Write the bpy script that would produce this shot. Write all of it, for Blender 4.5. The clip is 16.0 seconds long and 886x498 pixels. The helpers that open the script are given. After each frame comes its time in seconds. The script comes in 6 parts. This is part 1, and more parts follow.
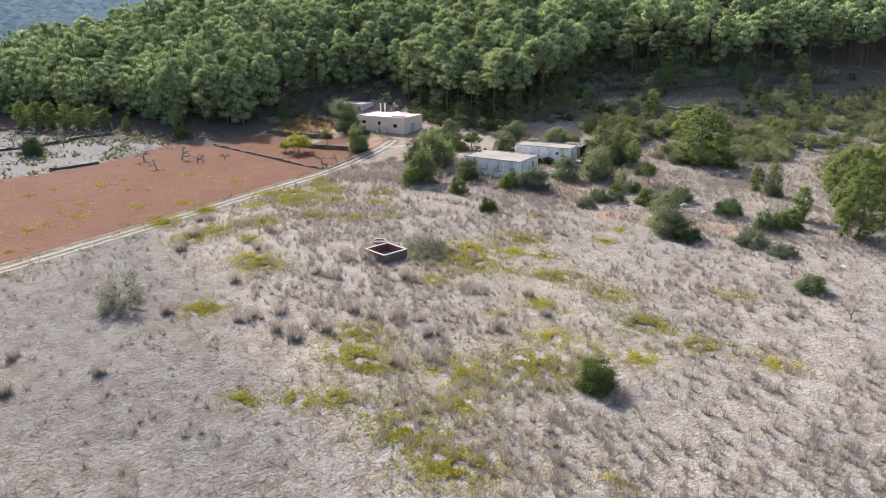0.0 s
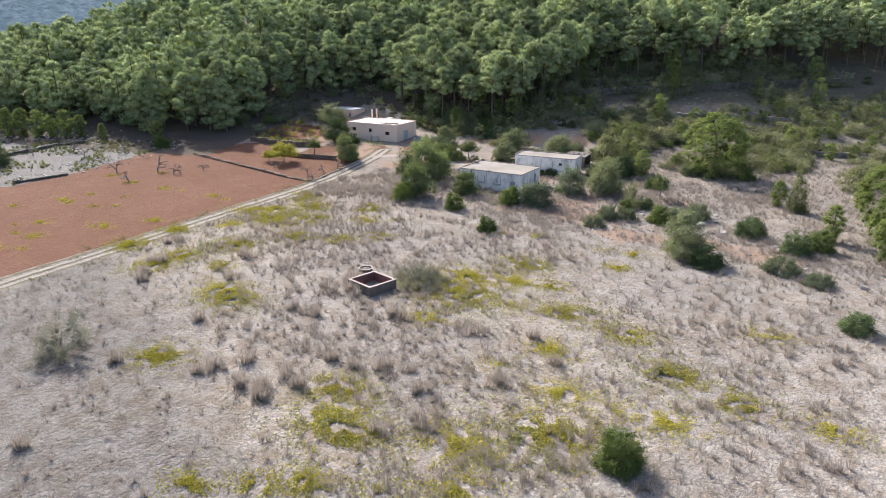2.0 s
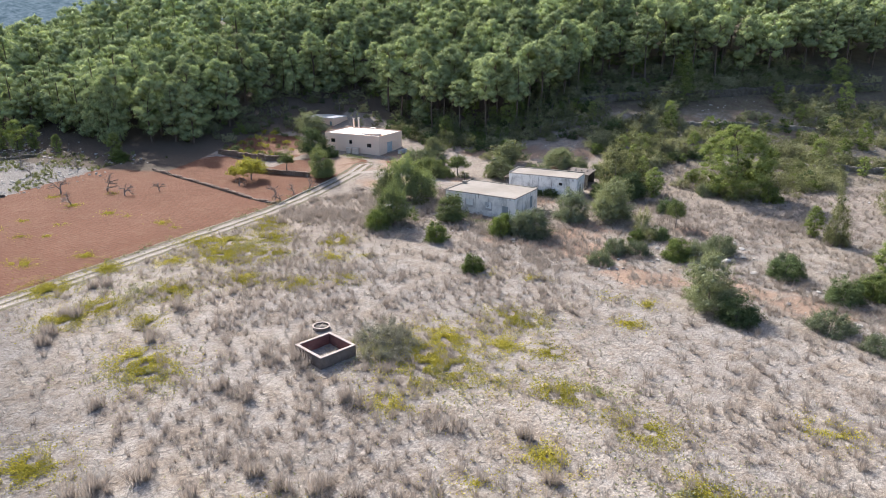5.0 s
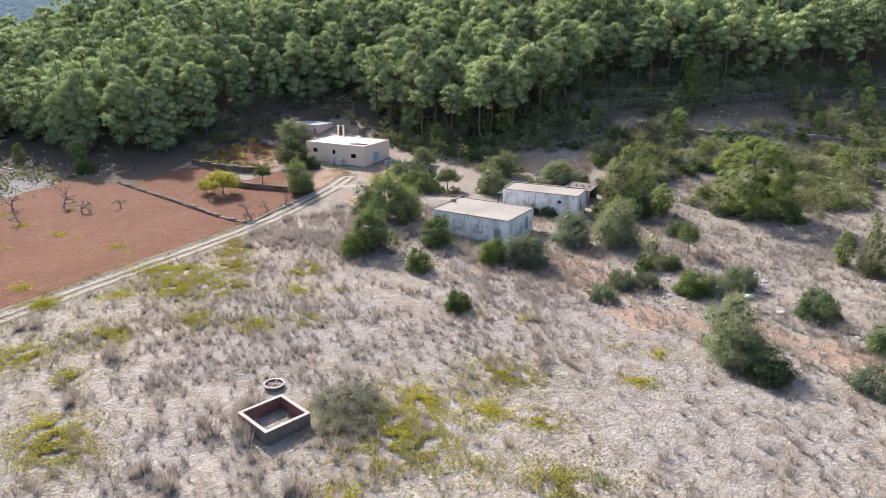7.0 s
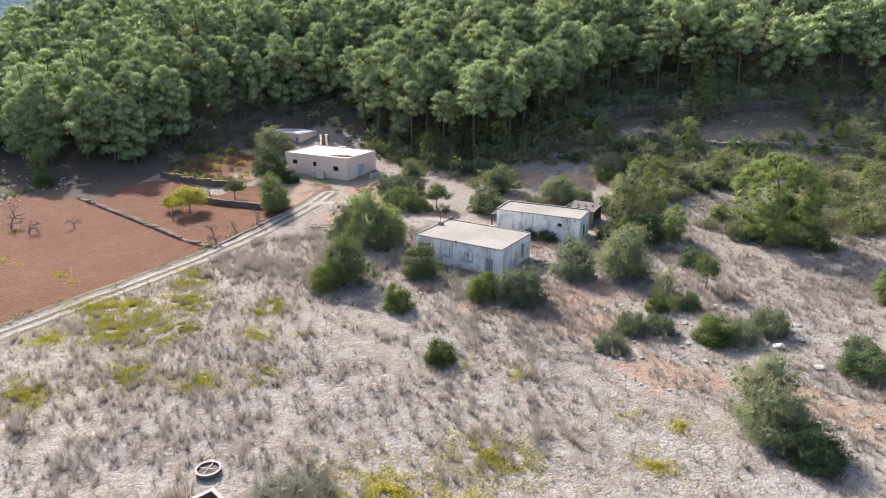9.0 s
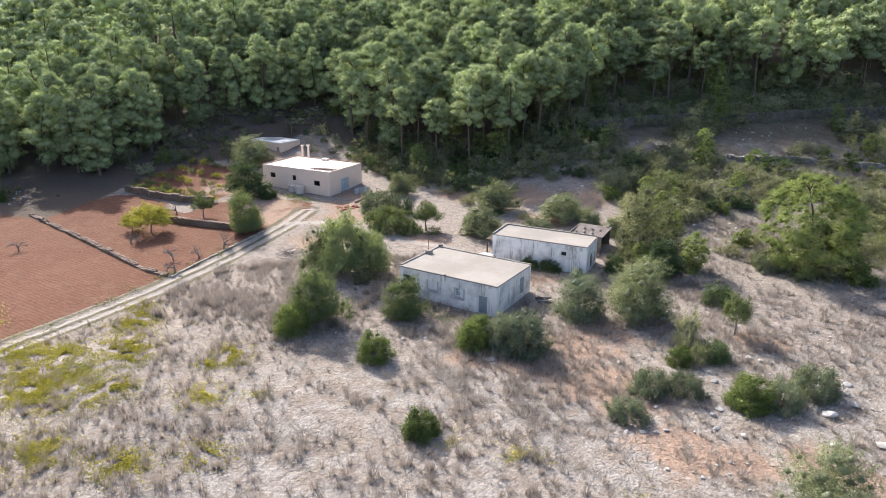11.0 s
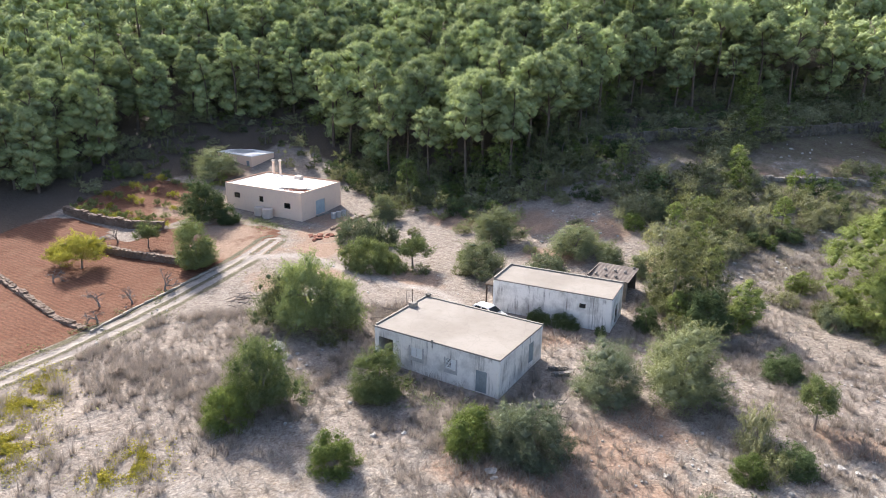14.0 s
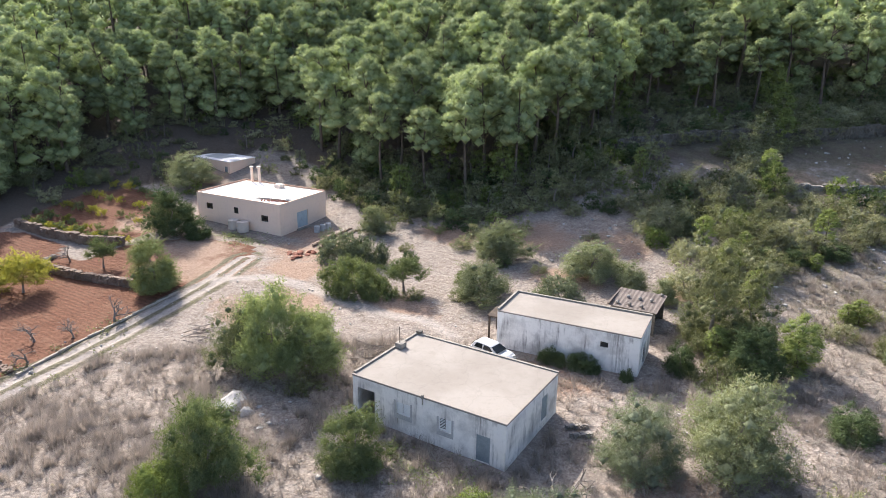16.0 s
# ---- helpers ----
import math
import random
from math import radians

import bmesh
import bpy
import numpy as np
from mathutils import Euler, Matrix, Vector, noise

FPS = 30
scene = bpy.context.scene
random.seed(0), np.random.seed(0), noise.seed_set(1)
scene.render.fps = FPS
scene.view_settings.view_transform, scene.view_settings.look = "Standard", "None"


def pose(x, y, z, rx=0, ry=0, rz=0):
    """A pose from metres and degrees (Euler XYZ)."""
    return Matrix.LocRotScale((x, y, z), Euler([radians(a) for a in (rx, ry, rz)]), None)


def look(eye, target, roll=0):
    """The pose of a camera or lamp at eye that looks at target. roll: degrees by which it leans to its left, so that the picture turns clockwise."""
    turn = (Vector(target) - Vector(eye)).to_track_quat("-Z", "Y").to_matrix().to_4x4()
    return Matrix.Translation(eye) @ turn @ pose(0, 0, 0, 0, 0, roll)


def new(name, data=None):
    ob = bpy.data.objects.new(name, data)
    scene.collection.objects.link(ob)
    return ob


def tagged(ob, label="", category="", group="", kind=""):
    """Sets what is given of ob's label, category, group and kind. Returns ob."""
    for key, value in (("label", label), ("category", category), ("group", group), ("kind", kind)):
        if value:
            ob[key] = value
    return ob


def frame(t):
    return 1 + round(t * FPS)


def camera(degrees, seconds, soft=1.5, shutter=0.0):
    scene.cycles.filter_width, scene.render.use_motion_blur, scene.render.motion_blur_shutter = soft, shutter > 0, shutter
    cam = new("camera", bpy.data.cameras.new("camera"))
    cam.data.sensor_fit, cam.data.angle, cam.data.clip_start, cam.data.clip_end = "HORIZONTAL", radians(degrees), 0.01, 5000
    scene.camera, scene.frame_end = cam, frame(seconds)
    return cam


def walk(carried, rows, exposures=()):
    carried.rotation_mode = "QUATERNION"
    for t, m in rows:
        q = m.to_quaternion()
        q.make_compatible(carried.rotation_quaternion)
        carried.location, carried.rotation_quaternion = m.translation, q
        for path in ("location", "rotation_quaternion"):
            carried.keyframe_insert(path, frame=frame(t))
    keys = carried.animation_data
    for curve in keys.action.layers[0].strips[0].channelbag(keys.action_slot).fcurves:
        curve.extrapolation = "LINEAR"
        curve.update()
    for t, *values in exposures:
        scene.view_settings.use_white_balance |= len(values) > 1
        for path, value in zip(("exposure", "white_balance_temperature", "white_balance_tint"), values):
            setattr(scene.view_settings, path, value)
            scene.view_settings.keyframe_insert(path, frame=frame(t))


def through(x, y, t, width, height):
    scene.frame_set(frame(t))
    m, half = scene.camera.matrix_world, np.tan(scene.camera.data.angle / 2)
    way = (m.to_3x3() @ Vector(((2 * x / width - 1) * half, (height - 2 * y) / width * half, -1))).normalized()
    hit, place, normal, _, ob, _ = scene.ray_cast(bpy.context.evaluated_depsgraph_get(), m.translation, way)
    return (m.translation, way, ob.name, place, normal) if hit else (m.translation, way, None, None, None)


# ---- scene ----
cam = camera(64.90, 16.0, soft=0.5)
PATH = [
    (0.0, 4.483, -15.728, 30.417, 31.865, -18.005, 0.009),
    (0.5, 2.960, -13.484, 30.434, 31.757, -17.976, -0.020),
    (1.0, 1.553, -11.141, 30.462, 31.679, -17.961, -0.029),
    (1.5, 0.244, -8.709, 30.499, 31.626, -17.959, -0.023),
    (2.0, -0.985, -6.198, 30.545, 31.594, -17.966, -0.006),
    (2.5, -2.149, -3.619, 30.597, 31.580, -17.980, 0.019),
    (3.0, -3.263, -0.982, 30.656, 31.581, -18.000, 0.048),
    (3.5, -4.339, 1.705, 30.718, 31.593, -18.022, 0.077),
    (4.0, -5.391, 4.433, 30.784, 31.614, -18.046, 0.106),
    (4.5, -6.429, 7.194, 30.852, 31.640, -18.070, 0.130),
    (5.0, -7.464, 9.980, 30.920, 31.670, -18.092, 0.149),
    (5.5, -8.505, 12.784, 30.986, 31.702, -18.111, 0.160),
    (6.0, -9.559, 15.600, 31.050, 31.733, -18.126, 0.162),
    (6.5, -10.634, 18.422, 31.110, 31.762, -18.137, 0.155),
    (7.0, -11.735, 21.244, 31.163, 31.788, -18.142, 0.137),
    (7.5, -12.866, 24.061, 31.209, 31.810, -18.141, 0.108),
    (8.0, -14.032, 26.869, 31.245, 31.827, -18.134, 0.068),
    (8.5, -15.235, 29.664, 31.269, 31.838, -18.120, 0.019),
    (9.0, -16.476, 32.443, 31.281, 31.844, -18.100, -0.041),
    (9.5, -17.754, 35.202, 31.277, 31.844, -18.074, -0.109),
    (10.0, -19.071, 37.940, 31.257, 31.838, -18.042, -0.185),
    (10.5, -20.422, 40.654, 31.217, 31.828, -18.005, -0.267),
    (11.0, -21.806, 43.343, 31.156, 31.814, -17.964, -0.352),
    (11.5, -23.218, 46.007, 31.072, 31.797, -17.919, -0.439),
    (12.0, -24.652, 48.644, 30.962, 31.778, -17.872, -0.524),
    (12.5, -26.103, 51.256, 30.824, 31.759, -17.824, -0.605),
    (13.0, -27.563, 53.842, 30.657, 31.742, -17.776, -0.679),
    (13.5, -29.023, 56.405, 30.457, 31.729, -17.731, -0.741),
    (14.0, -30.473, 58.945, 30.222, 31.722, -17.690, -0.788),
    (14.5, -31.903, 61.466, 29.951, 31.725, -17.655, -0.815),
    (15.0, -33.301, 63.970, 29.639, 31.739, -17.628, -0.819),
    (15.5, -34.654, 66.460, 29.286, 31.769, -17.612, -0.793),
    (16.0, -35.947, 68.940, 28.887, 31.817, -17.609, -0.732),
]
walk(cam, [(t, pose(x, y, z, 90 + pitch, roll, yaw)) for t, x, y, z, yaw, pitch, roll in PATH],
     ((0.0, 1.03, 6200, 11), (4.0, 1.09, 6200, 11), (9.0, 1.22, 6200, 11), (16.0, 1.33, 6300, 12)))

# ---------------------------------------------------------------- light
SUN_EL, SUN_AZ = radians(36), math.atan2(-0.87, 0.5)      # azimuth from +y towards +x
world = bpy.data.worlds.new("sky")
scene.world = world
world.use_nodes = True
wn = world.node_tree
sky = wn.nodes.new("ShaderNodeTexSky")
sky.sky_type, sky.sun_disc = "NISHITA", False
sky.sun_elevation, sky.sun_rotation = SUN_EL, SUN_AZ % (2 * math.pi)
sky.air_density, sky.dust_density = 0.8, 3.0
wn.nodes["Background"].inputs[1].default_value = 0.125
wn.links.new(sky.outputs[0], wn.nodes["Background"].inputs[0])
sun = new("sun", bpy.data.lights.new("sun", "SUN"))
sun.data.energy, sun.data.angle, sun.data.color = 3.8, radians(0.6), (1.0, 0.94, 0.85)
to_sun = Vector((math.sin(SUN_AZ) * math.cos(SUN_EL), math.cos(SUN_AZ) * math.cos(SUN_EL), math.sin(SUN_EL)))
sun.matrix_world = look(to_sun * 200, (0, 0, 0))

# ---------------------------------------------------------------- helpers
RNG = np.random.default_rng(7)


def fast_mesh(name, v, f, mat=None, smooth=False, normals=None):
    """A mesh from arrays: v n x 3, f m x 3 or m x 4; normals: one way a vertex, for leaves that shade as one clump."""
    v, f = np.asarray(v, np.float32), np.asarray(f, np.int32)
    me = bpy.data.meshes.new(name)
    me.vertices.add(len(v))
    me.vertices.foreach_set("co", v.ravel())
    k = f.shape[1]
    me.loops.add(f.size)
    me.loops.foreach_set("vertex_index", f.ravel())
    me.polygons.add(len(f))
    me.polygons.foreach_set("loop_start", np.arange(len(f), dtype=np.int32) * k)
    me.polygons.foreach_set("loop_total", np.full(len(f), k, np.int32))
    me.polygons.foreach_set("use_smooth", np.full(len(f), smooth or normals is not None))
    me.update(calc_edges=True)
    if normals is not None:
        me.normals_split_custom_set_from_vertices(np.asarray(normals, np.float32))
    if mat:
        me.materials.append(mat)
    return me


def join_arrays(items):
    vs, fs, n = [], [], 0
    for v, f in items:
        vs.append(v)
        fs.append(f + n)
        n += len(v)
    return np.concatenate(vs), np.concatenate(fs)


def part(name, bm, material, parent, label=""):
    """A bmesh, or a ready mesh, as ONE mesh object under a thing or part."""
    if isinstance(bm, bmesh.types.BMesh):
        bmesh.ops.recalc_face_normals(bm, faces=bm.faces)
        me = bpy.data.meshes.new(name)
        bm.to_mesh(me)
        bm.free()
    else:
        me = bm
    if material and not me.materials:
        me.materials.append(material)
    ob = new(name, me)
    ob.parent = parent
    if label:
        ob["label"] = label
    return ob


def empty(name, m):
    ob = new(name)
    ob.empty_display_size = 0.3
    ob.matrix_world = m
    return ob


def box(bm, x0, x1, y0, y1, z0, z1, bevel=0.0):
    m = Matrix.Translation(((x0 + x1) / 2, (y0 + y1) / 2, (z0 + z1) / 2)) @ Matrix.Diagonal((x1 - x0, y1 - y0, z1 - z0, 1))
    vs = bmesh.ops.create_cube(bm, size=1, matrix=m)["verts"]
    if bevel:
        es = {e for v in vs for e in v.link_edges}
        bmesh.ops.bevel(bm, geom=list(es), offset=bevel, segments=2, affect="EDGES", profile=0.6)
    return bm


def boxes(*rows, bevel=0.0):
    bm = bmesh.new()
    for r in rows:
        box(bm, *r, bevel=bevel)
    return bm


def cyl(bm, x, y, z0, z1, r0, r1=None, seg=20, caps=True):
    bmesh.ops.create_cone(bm, cap_ends=caps, segments=seg, radius1=r0, radius2=r0 if r1 is None else r1, depth=z1 - z0,
                          matrix=Matrix.Translation((x, y, (z0 + z1) / 2)))
    return bm


def tube(points, radii, sides=6):
    """A tapered tube through points, as arrays of quads."""
    p = np.asarray(points, float)
    v = []
    for i in range(len(p)):
        d = p[min(i + 1, len(p) - 1)] - p[max(i - 1, 0)]
        d = d / (np.linalg.norm(d) + 1e-9)
        a = np.cross(d, (0, 0, 1.0) if abs(d[2]) < 0.9 else (1.0, 0, 0))
        a /= np.linalg.norm(a)
        b = np.cross(d, a)
        for k in range(sides):
            w = 2 * math.pi * k / sides
            v.append(p[i] + radii[i] * (math.cos(w) * a + math.sin(w) * b))
    f = []
    for i in range(len(p) - 1):
        for k in range(sides):
            k2 = (k + 1) % sides
            f.append((i * sides + k, i * sides + k2, (i + 1) * sides + k2, (i + 1) * sides + k))
    return np.array(v), np.array(f)


def smooth(u):
    u = np.clip(u, 0, 1)
    return u * u * (3 - 2 * u)


def fbm(x, y, scale, seed=0.0):
    return noise.fractal(Vector((x / scale + seed, y / scale - seed, seed * 0.7)), 1.0, 2.0, 3)


def height(x, y):
    """The lie of the land: a gently rising field, and the wooded hill behind it."""
    s, a = -0.57 * x + 0.82 * y, 0.82 * x + 0.57 * y
    z = 0.5 + 0.027 * 8 * np.log1p(np.exp((np.minimum(s, 600) - 75) / 8)) - 1.1 * smooth((-75 - x) / 15) * smooth((125 - y) / 25)
    s0 = 185 - 35 * smooth(a / 45)
    slope = 0.33 - 0.21 * smooth((-30 - a) / 110)
    rise = slope * 8 * np.log1p(np.exp(np.clip((s - s0) / 8, -30, 80)))
    top = 95 - 74 * smooth((-50 - a) / 130)
    fall = 34 * smooth((-45 - a) / 60) * smooth((s - 265) / 110)
    west = 5 * smooth((-112 - a) / 40) * smooth((s - 205) / 40) - 4 * np.exp(-((a + 88) / 22) ** 2) * smooth((s - 225) / 40)
    return z + top * (1 - np.exp(-rise / top)) - fall - west


def ground_z(x, y):
    return float(height(np.float64(x), np.float64(y)))


EDGE_A = (-300, -110, -92, -71, -50, -38, -15, 0, 10, 22, 32, 44, 60, 95, 200)
EDGE_S = (207, 198, 192, 184, 178, 203, 213, 190, 177, 171, 178, 189, 192, 195, 199)


def wood_edge(x, y):
    """How far inside the wood a place lies, in metres."""
    s, a = -0.57 * x + 0.82 * y, 0.82 * x + 0.57 * y
    return s - np.interp(a, EDGE_A, EDGE_S)


# ---------------------------------------------------------------- materials
class Nodes:
    def __init__(self, name):
        self.mat = bpy.data.materials.new(name)
        self.mat.use_nodes = True
        self.t = self.mat.node_tree
        self.bsdf = self.t.nodes["Principled BSDF"]
        self.out = self.t.nodes["Material Output"]

    def node(self, kind, **sets):
        n = self.t.nodes.new(kind)
        for k, v in sets.items():
            n.inputs[k].default_value = v
        return n

    def link(self, a, b):
        self.t.links.new(a, b)

    def coord(self, kind="Object", scale=(1, 1, 1)):
        c = self.t.nodes.new("ShaderNodeTexCoord")
        m = self.t.nodes.new("ShaderNodeMapping")
        m.inputs["Scale"].default_value = scale
        self.link(c.outputs[kind], m.inputs["Vector"])
        return m.outputs[0]

    def noise(self, vec, scale, detail=4.0, rough=0.6, dist=0.0):
        n = self.node("ShaderNodeTexNoise", Scale=scale, Detail=detail, Roughness=rough, Distortion=dist)
        self.link(vec, n.inputs["Vector"])
        return n.outputs["Fac"]

    def ramp(self, fac, *stops):
        n = self.t.nodes.new("ShaderNodeValToRGB")
        e = n.color_ramp.elements
        while len(e) < len(stops):
            e.new(0.5)
        for el, (p, c) in zip(e, stops):
            el.position = p
            el.color = (*c, 1) if len(c) == 3 else c
        self.link(fac, n.inputs[0])
        return n.outputs[0]

    def mix(self, fac, a, b, mode="MIX"):
        n = self.t.nodes.new("ShaderNodeMix")
        n.data_type, n.blend_type = "RGBA", mode
        for k, v in ((0, fac), (6, a), (7, b)):
            if isinstance(v, (int, float)):
                n.inputs[k].default_value = v
            elif isinstance(v, tuple):
                n.inputs[k].default_value = (*v, 1)
            else:
                self.link(v, n.inputs[k])
        return n.outputs[2]

    def math(self, op, a, b=0.0):
        n = self.t.nodes.new("ShaderNodeMath")
        n.operation = op
        for k, v in ((0, a), (1, b)):
            if isinstance(v, (int, float)):
                n.inputs[k].default_value = v
            else:
                self.link(v, n.inputs[k])
        return n.outputs[0]

    def bump(self, fac, strength, distance):
        n = self.node("ShaderNodeBump", Strength=strength, Distance=distance)
        self.link(fac, n.inputs["Height"])
        self.link(n.outputs[0], self.bsdf.inputs["Normal"])

    def finish(self, colour, rough=0.9, metal=0.0, spec=0.3):
        if isinstance(colour, tuple):
            self.bsdf.inputs["Base Color"].default_value = (*colour, 1)
        else:
            self.link(colour, self.bsdf.inputs["Base Color"])
        self.bsdf.inputs["Roughness"].default_value = rough
        self.bsdf.inputs["Metallic"].default_value = metal
        self.bsdf.inputs["Specular IOR Level"].default_value = spec
        return self.mat


def rough_mat(name, c1, c2, scale=2.0, bump=0.4, depth=0.03, fine=18.0, rough=0.9, spec=0.25, metal=0.0, each=0.0):
    """Two colours mixed at a large and a small scale, with relief; each: how much single things differ."""
    n = Nodes(name)
    v = n.coord()
    big, small = n.noise(v, scale), n.noise(v, fine)
    c = n.ramp(n.math("ADD", n.math("MULTIPLY", big, 0.55), n.math("MULTIPLY", small, 0.45)), (0.36, c1), (0.64, c2))
    if each:
        o = n.t.nodes.new("ShaderNodeObjectInfo")
        k = n.math("ADD", 1 - each, n.math("MULTIPLY", o.outputs["Random"], 2 * each))
        g = n.t.nodes.new("ShaderNodeCombineColor")
        for i in range(3):
            n.link(k, g.inputs[i])
        c = n.mix(1.0, c, g.outputs[0], "MULTIPLY")
    if bump:
        n.bump(small, bump, depth)
    return n.finish(c, rough, metal, spec)


def leaf_mat(name, dark, light, through=0.35, tint=(1.35, 1.35, 0.7), rough=0.9):
    """Leaves: every leaf and every plant a little different, lit through from behind."""
    n = Nodes(name)
    g = n.t.nodes.new("ShaderNodeNewGeometry")
    o = n.t.nodes.new("ShaderNodeObjectInfo")
    own = n.t.nodes.new("ShaderNodeAttribute")
    own.attribute_name = "tree"
    tree = n.math("FRACT", n.math("ADD", o.outputs["Random"], own.outputs["Fac"]))
    f = n.math("ADD", 0.12, n.math("ADD", n.math("MULTIPLY", g.outputs["Random Per Island"], 0.38), n.math("MULTIPLY", tree, 0.38)))
    c = n.ramp(f, (0.08, dark), (0.92, light))
    n.finish(c, rough, 0.0, 0.06)
    tr = n.t.nodes.new("ShaderNodeBsdfTranslucent")
    n.link(n.mix(1.0, c, tint, "MULTIPLY"), tr.inputs["Color"])
    m = n.t.nodes.new("ShaderNodeMixShader")
    m.inputs[0].default_value = through
    n.link(n.bsdf.outputs[0], m.inputs[1])
    n.link(tr.outputs[0], m.inputs[2])
    n.link(m.outputs[0], n.out.inputs["Surface"])
    return n.mat


def ground_mat():
    n = Nodes("ground")
    v = n.coord()
    z = n.t.nodes.new("ShaderNodeAttribute")
    z.attribute_name = "zone"
    sep = n.t.nodes.new("ShaderNodeSeparateColor")
    n.link(z.outputs["Color"], sep.inputs[0])
    w = n.t.nodes.new("ShaderNodeAttribute")
    w.attribute_name = "cover"
    sep2 = n.t.nodes.new("ShaderNodeSeparateColor")
    n.link(w.outputs["Color"], sep2.inputs[0])
    ash, worn = w.outputs["Alpha"], z.outputs["Alpha"]
    red, track, pale = sep.outputs[0], sep.outputs[1], sep.outputs[2]
    litter, bare, green = sep2.outputs[0], sep2.outputs[1], sep2.outputs[2]
    large, mid, fine = n.noise(v, 0.06, 5), n.noise(v, 0.55, 6, 0.65), n.noise(v, 5.0, 6, 0.75, 0.5)
    blades = n.noise(n.coord(scale=(8, 2.6, 3)), 1.0, 6, 0.75, 0.7)
    fibres = n.math("ADD", n.math("MULTIPLY", fine, 0.5), n.math("MULTIPLY", blades, 0.5))
    dry = n.ramp(fibres, (0.31, (0.105, 0.090, 0.078)), (0.47, (0.248, 0.220, 0.195)), (0.63, (0.440, 0.406, 0.373)))
    dry = n.mix(n.ramp(mid, (0.42, (0, 0, 0)), (0.62, (1, 1, 1))), dry, n.mix(1.0, dry, (0.74, 0.68, 0.62), "MULTIPLY"))
    dry = n.mix(n.ramp(large, (0.45, (0, 0, 0)), (0.6, (1, 1, 1))), dry, n.mix(1.0, dry, (1.12, 1.1, 1.06), "MULTIPLY"))

    dry = n.mix(ash, dry, n.mix(1.0, dry, (0.54, 0.56, 0.59), "MULTIPLY"))

    soft = n.math("ADD", n.math("MULTIPLY", fine, 0.6), n.math("MULTIPLY", n.noise(v, 1.6, 6, 0.7), 0.4))
    brown = n.ramp(soft, (0.36, (0.115, 0.090, 0.072)), (0.49, (0.252, 0.209, 0.174)), (0.62, (0.418, 0.360, 0.310)))
    dry = n.mix(n.math("MULTIPLY", worn, n.ramp(mid, (0.30, (0.55, 0.55, 0.55)), (0.55, (1, 1, 1)))), dry, brown)

    # shade inside small hollows, painted into the soil colour as dark spots
    holes = n.ramp(n.noise(v, 1.7, 3, 0.6, 0.4), (0.33, (0.55, 0.55, 0.55)), (0.40, (0, 0, 0)))
    dry = n.mix(n.math("MULTIPLY", holes, n.math("ADD", 0.25, ash)), dry, (0.075, 0.066, 0.058))

    def edge(mask, lo=0.35, hi=0.65, amount=0.55):
        k = n.math("ADD", mask, n.math("MULTIPLY", n.math("SUBTRACT", mid, 0.5), amount))
        return n.ramp(k, (lo, (0, 0, 0)), (hi, (1, 1, 1)))

    rows = n.t.nodes.new("ShaderNodeTexWave")
    rows.bands_direction = "Y"
    n.link(n.coord(scale=(0.16, 0.62, 1)), rows.inputs["Vector"])
    rows.inputs["Scale"].default_value, rows.inputs["Distortion"].default_value = 1.0, 5.0
    rows.inputs["Detail"].default_value, rows.inputs["Detail Scale"].default_value = 3.0, 0.6
    soil = n.ramp(fine, (0.30, (0.072, 0.033, 0.021)), (0.66, (0.228, 0.108, 0.066)))
    soil = n.mix(n.ramp(n.noise(v, 0.11, 5, 0.65), (0.42, (0, 0, 0)), (0.60, (0.75, 0.75, 0.75))), soil, n.mix(1.0, soil, (1.18, 1.26, 1.32), "MULTIPLY"))
    soil = n.mix(n.math("MULTIPLY", rows.outputs["Fac"], 0.45), soil, (0.095, 0.046, 0.029))
    soil = n.mix(n.ramp(mid, (0.5, (0, 0, 0)), (0.75, (0.5, 0.5, 0.5))), soil, (0.205, 0.130, 0.085))
    c = n.mix(edge(red), dry, soil)
    stony = n.ramp(fine, (0.30, (0.067, 0.059, 0.050)), (0.50, (0.191, 0.174, 0.160)), (0.66, (0.326, 0.312, 0.298)))
    c = n.mix(edge(pale), c, stony)
    earth = n.ramp(fine, (0.30, (0.165, 0.102, 0.070)), (0.64, (0.390, 0.284, 0.214)))
    c = n.mix(edge(bare, amount=0.9), c, earth)
    # dark needle litter that also paints in the wood's shade before the trees
    needle = n.ramp(fine, (0.28, (0.035, 0.028, 0.022)), (0.60, (0.133, 0.105, 0.082)), (0.72, (0.234, 0.211, 0.187)))
    c = n.mix(edge(litter), c, needle)
    herb = n.ramp(fine, (0.3, (0.066, 0.061, 0.035)), (0.7, (0.211, 0.187, 0.129)))
    c = n.mix(edge(green, amount=0.9), c, herb)
    dust = n.ramp(fine, (0.3, (0.255, 0.222, 0.192)), (0.7, (0.455, 0.405, 0.360)))
    c = n.mix(edge(track, 0.4, 0.6, 0.35), c, dust)
    pits = n.noise(v, 2.0, 3, 0.55, 0.6)
    n.bump(n.math("ADD", n.math("MULTIPLY", fibres, 0.45), n.math("ADD", mid, n.math("MULTIPLY", pits, 1.8))), 0.8, 0.18)
    return n.finish(c, 0.95, 0.0, 0.1)


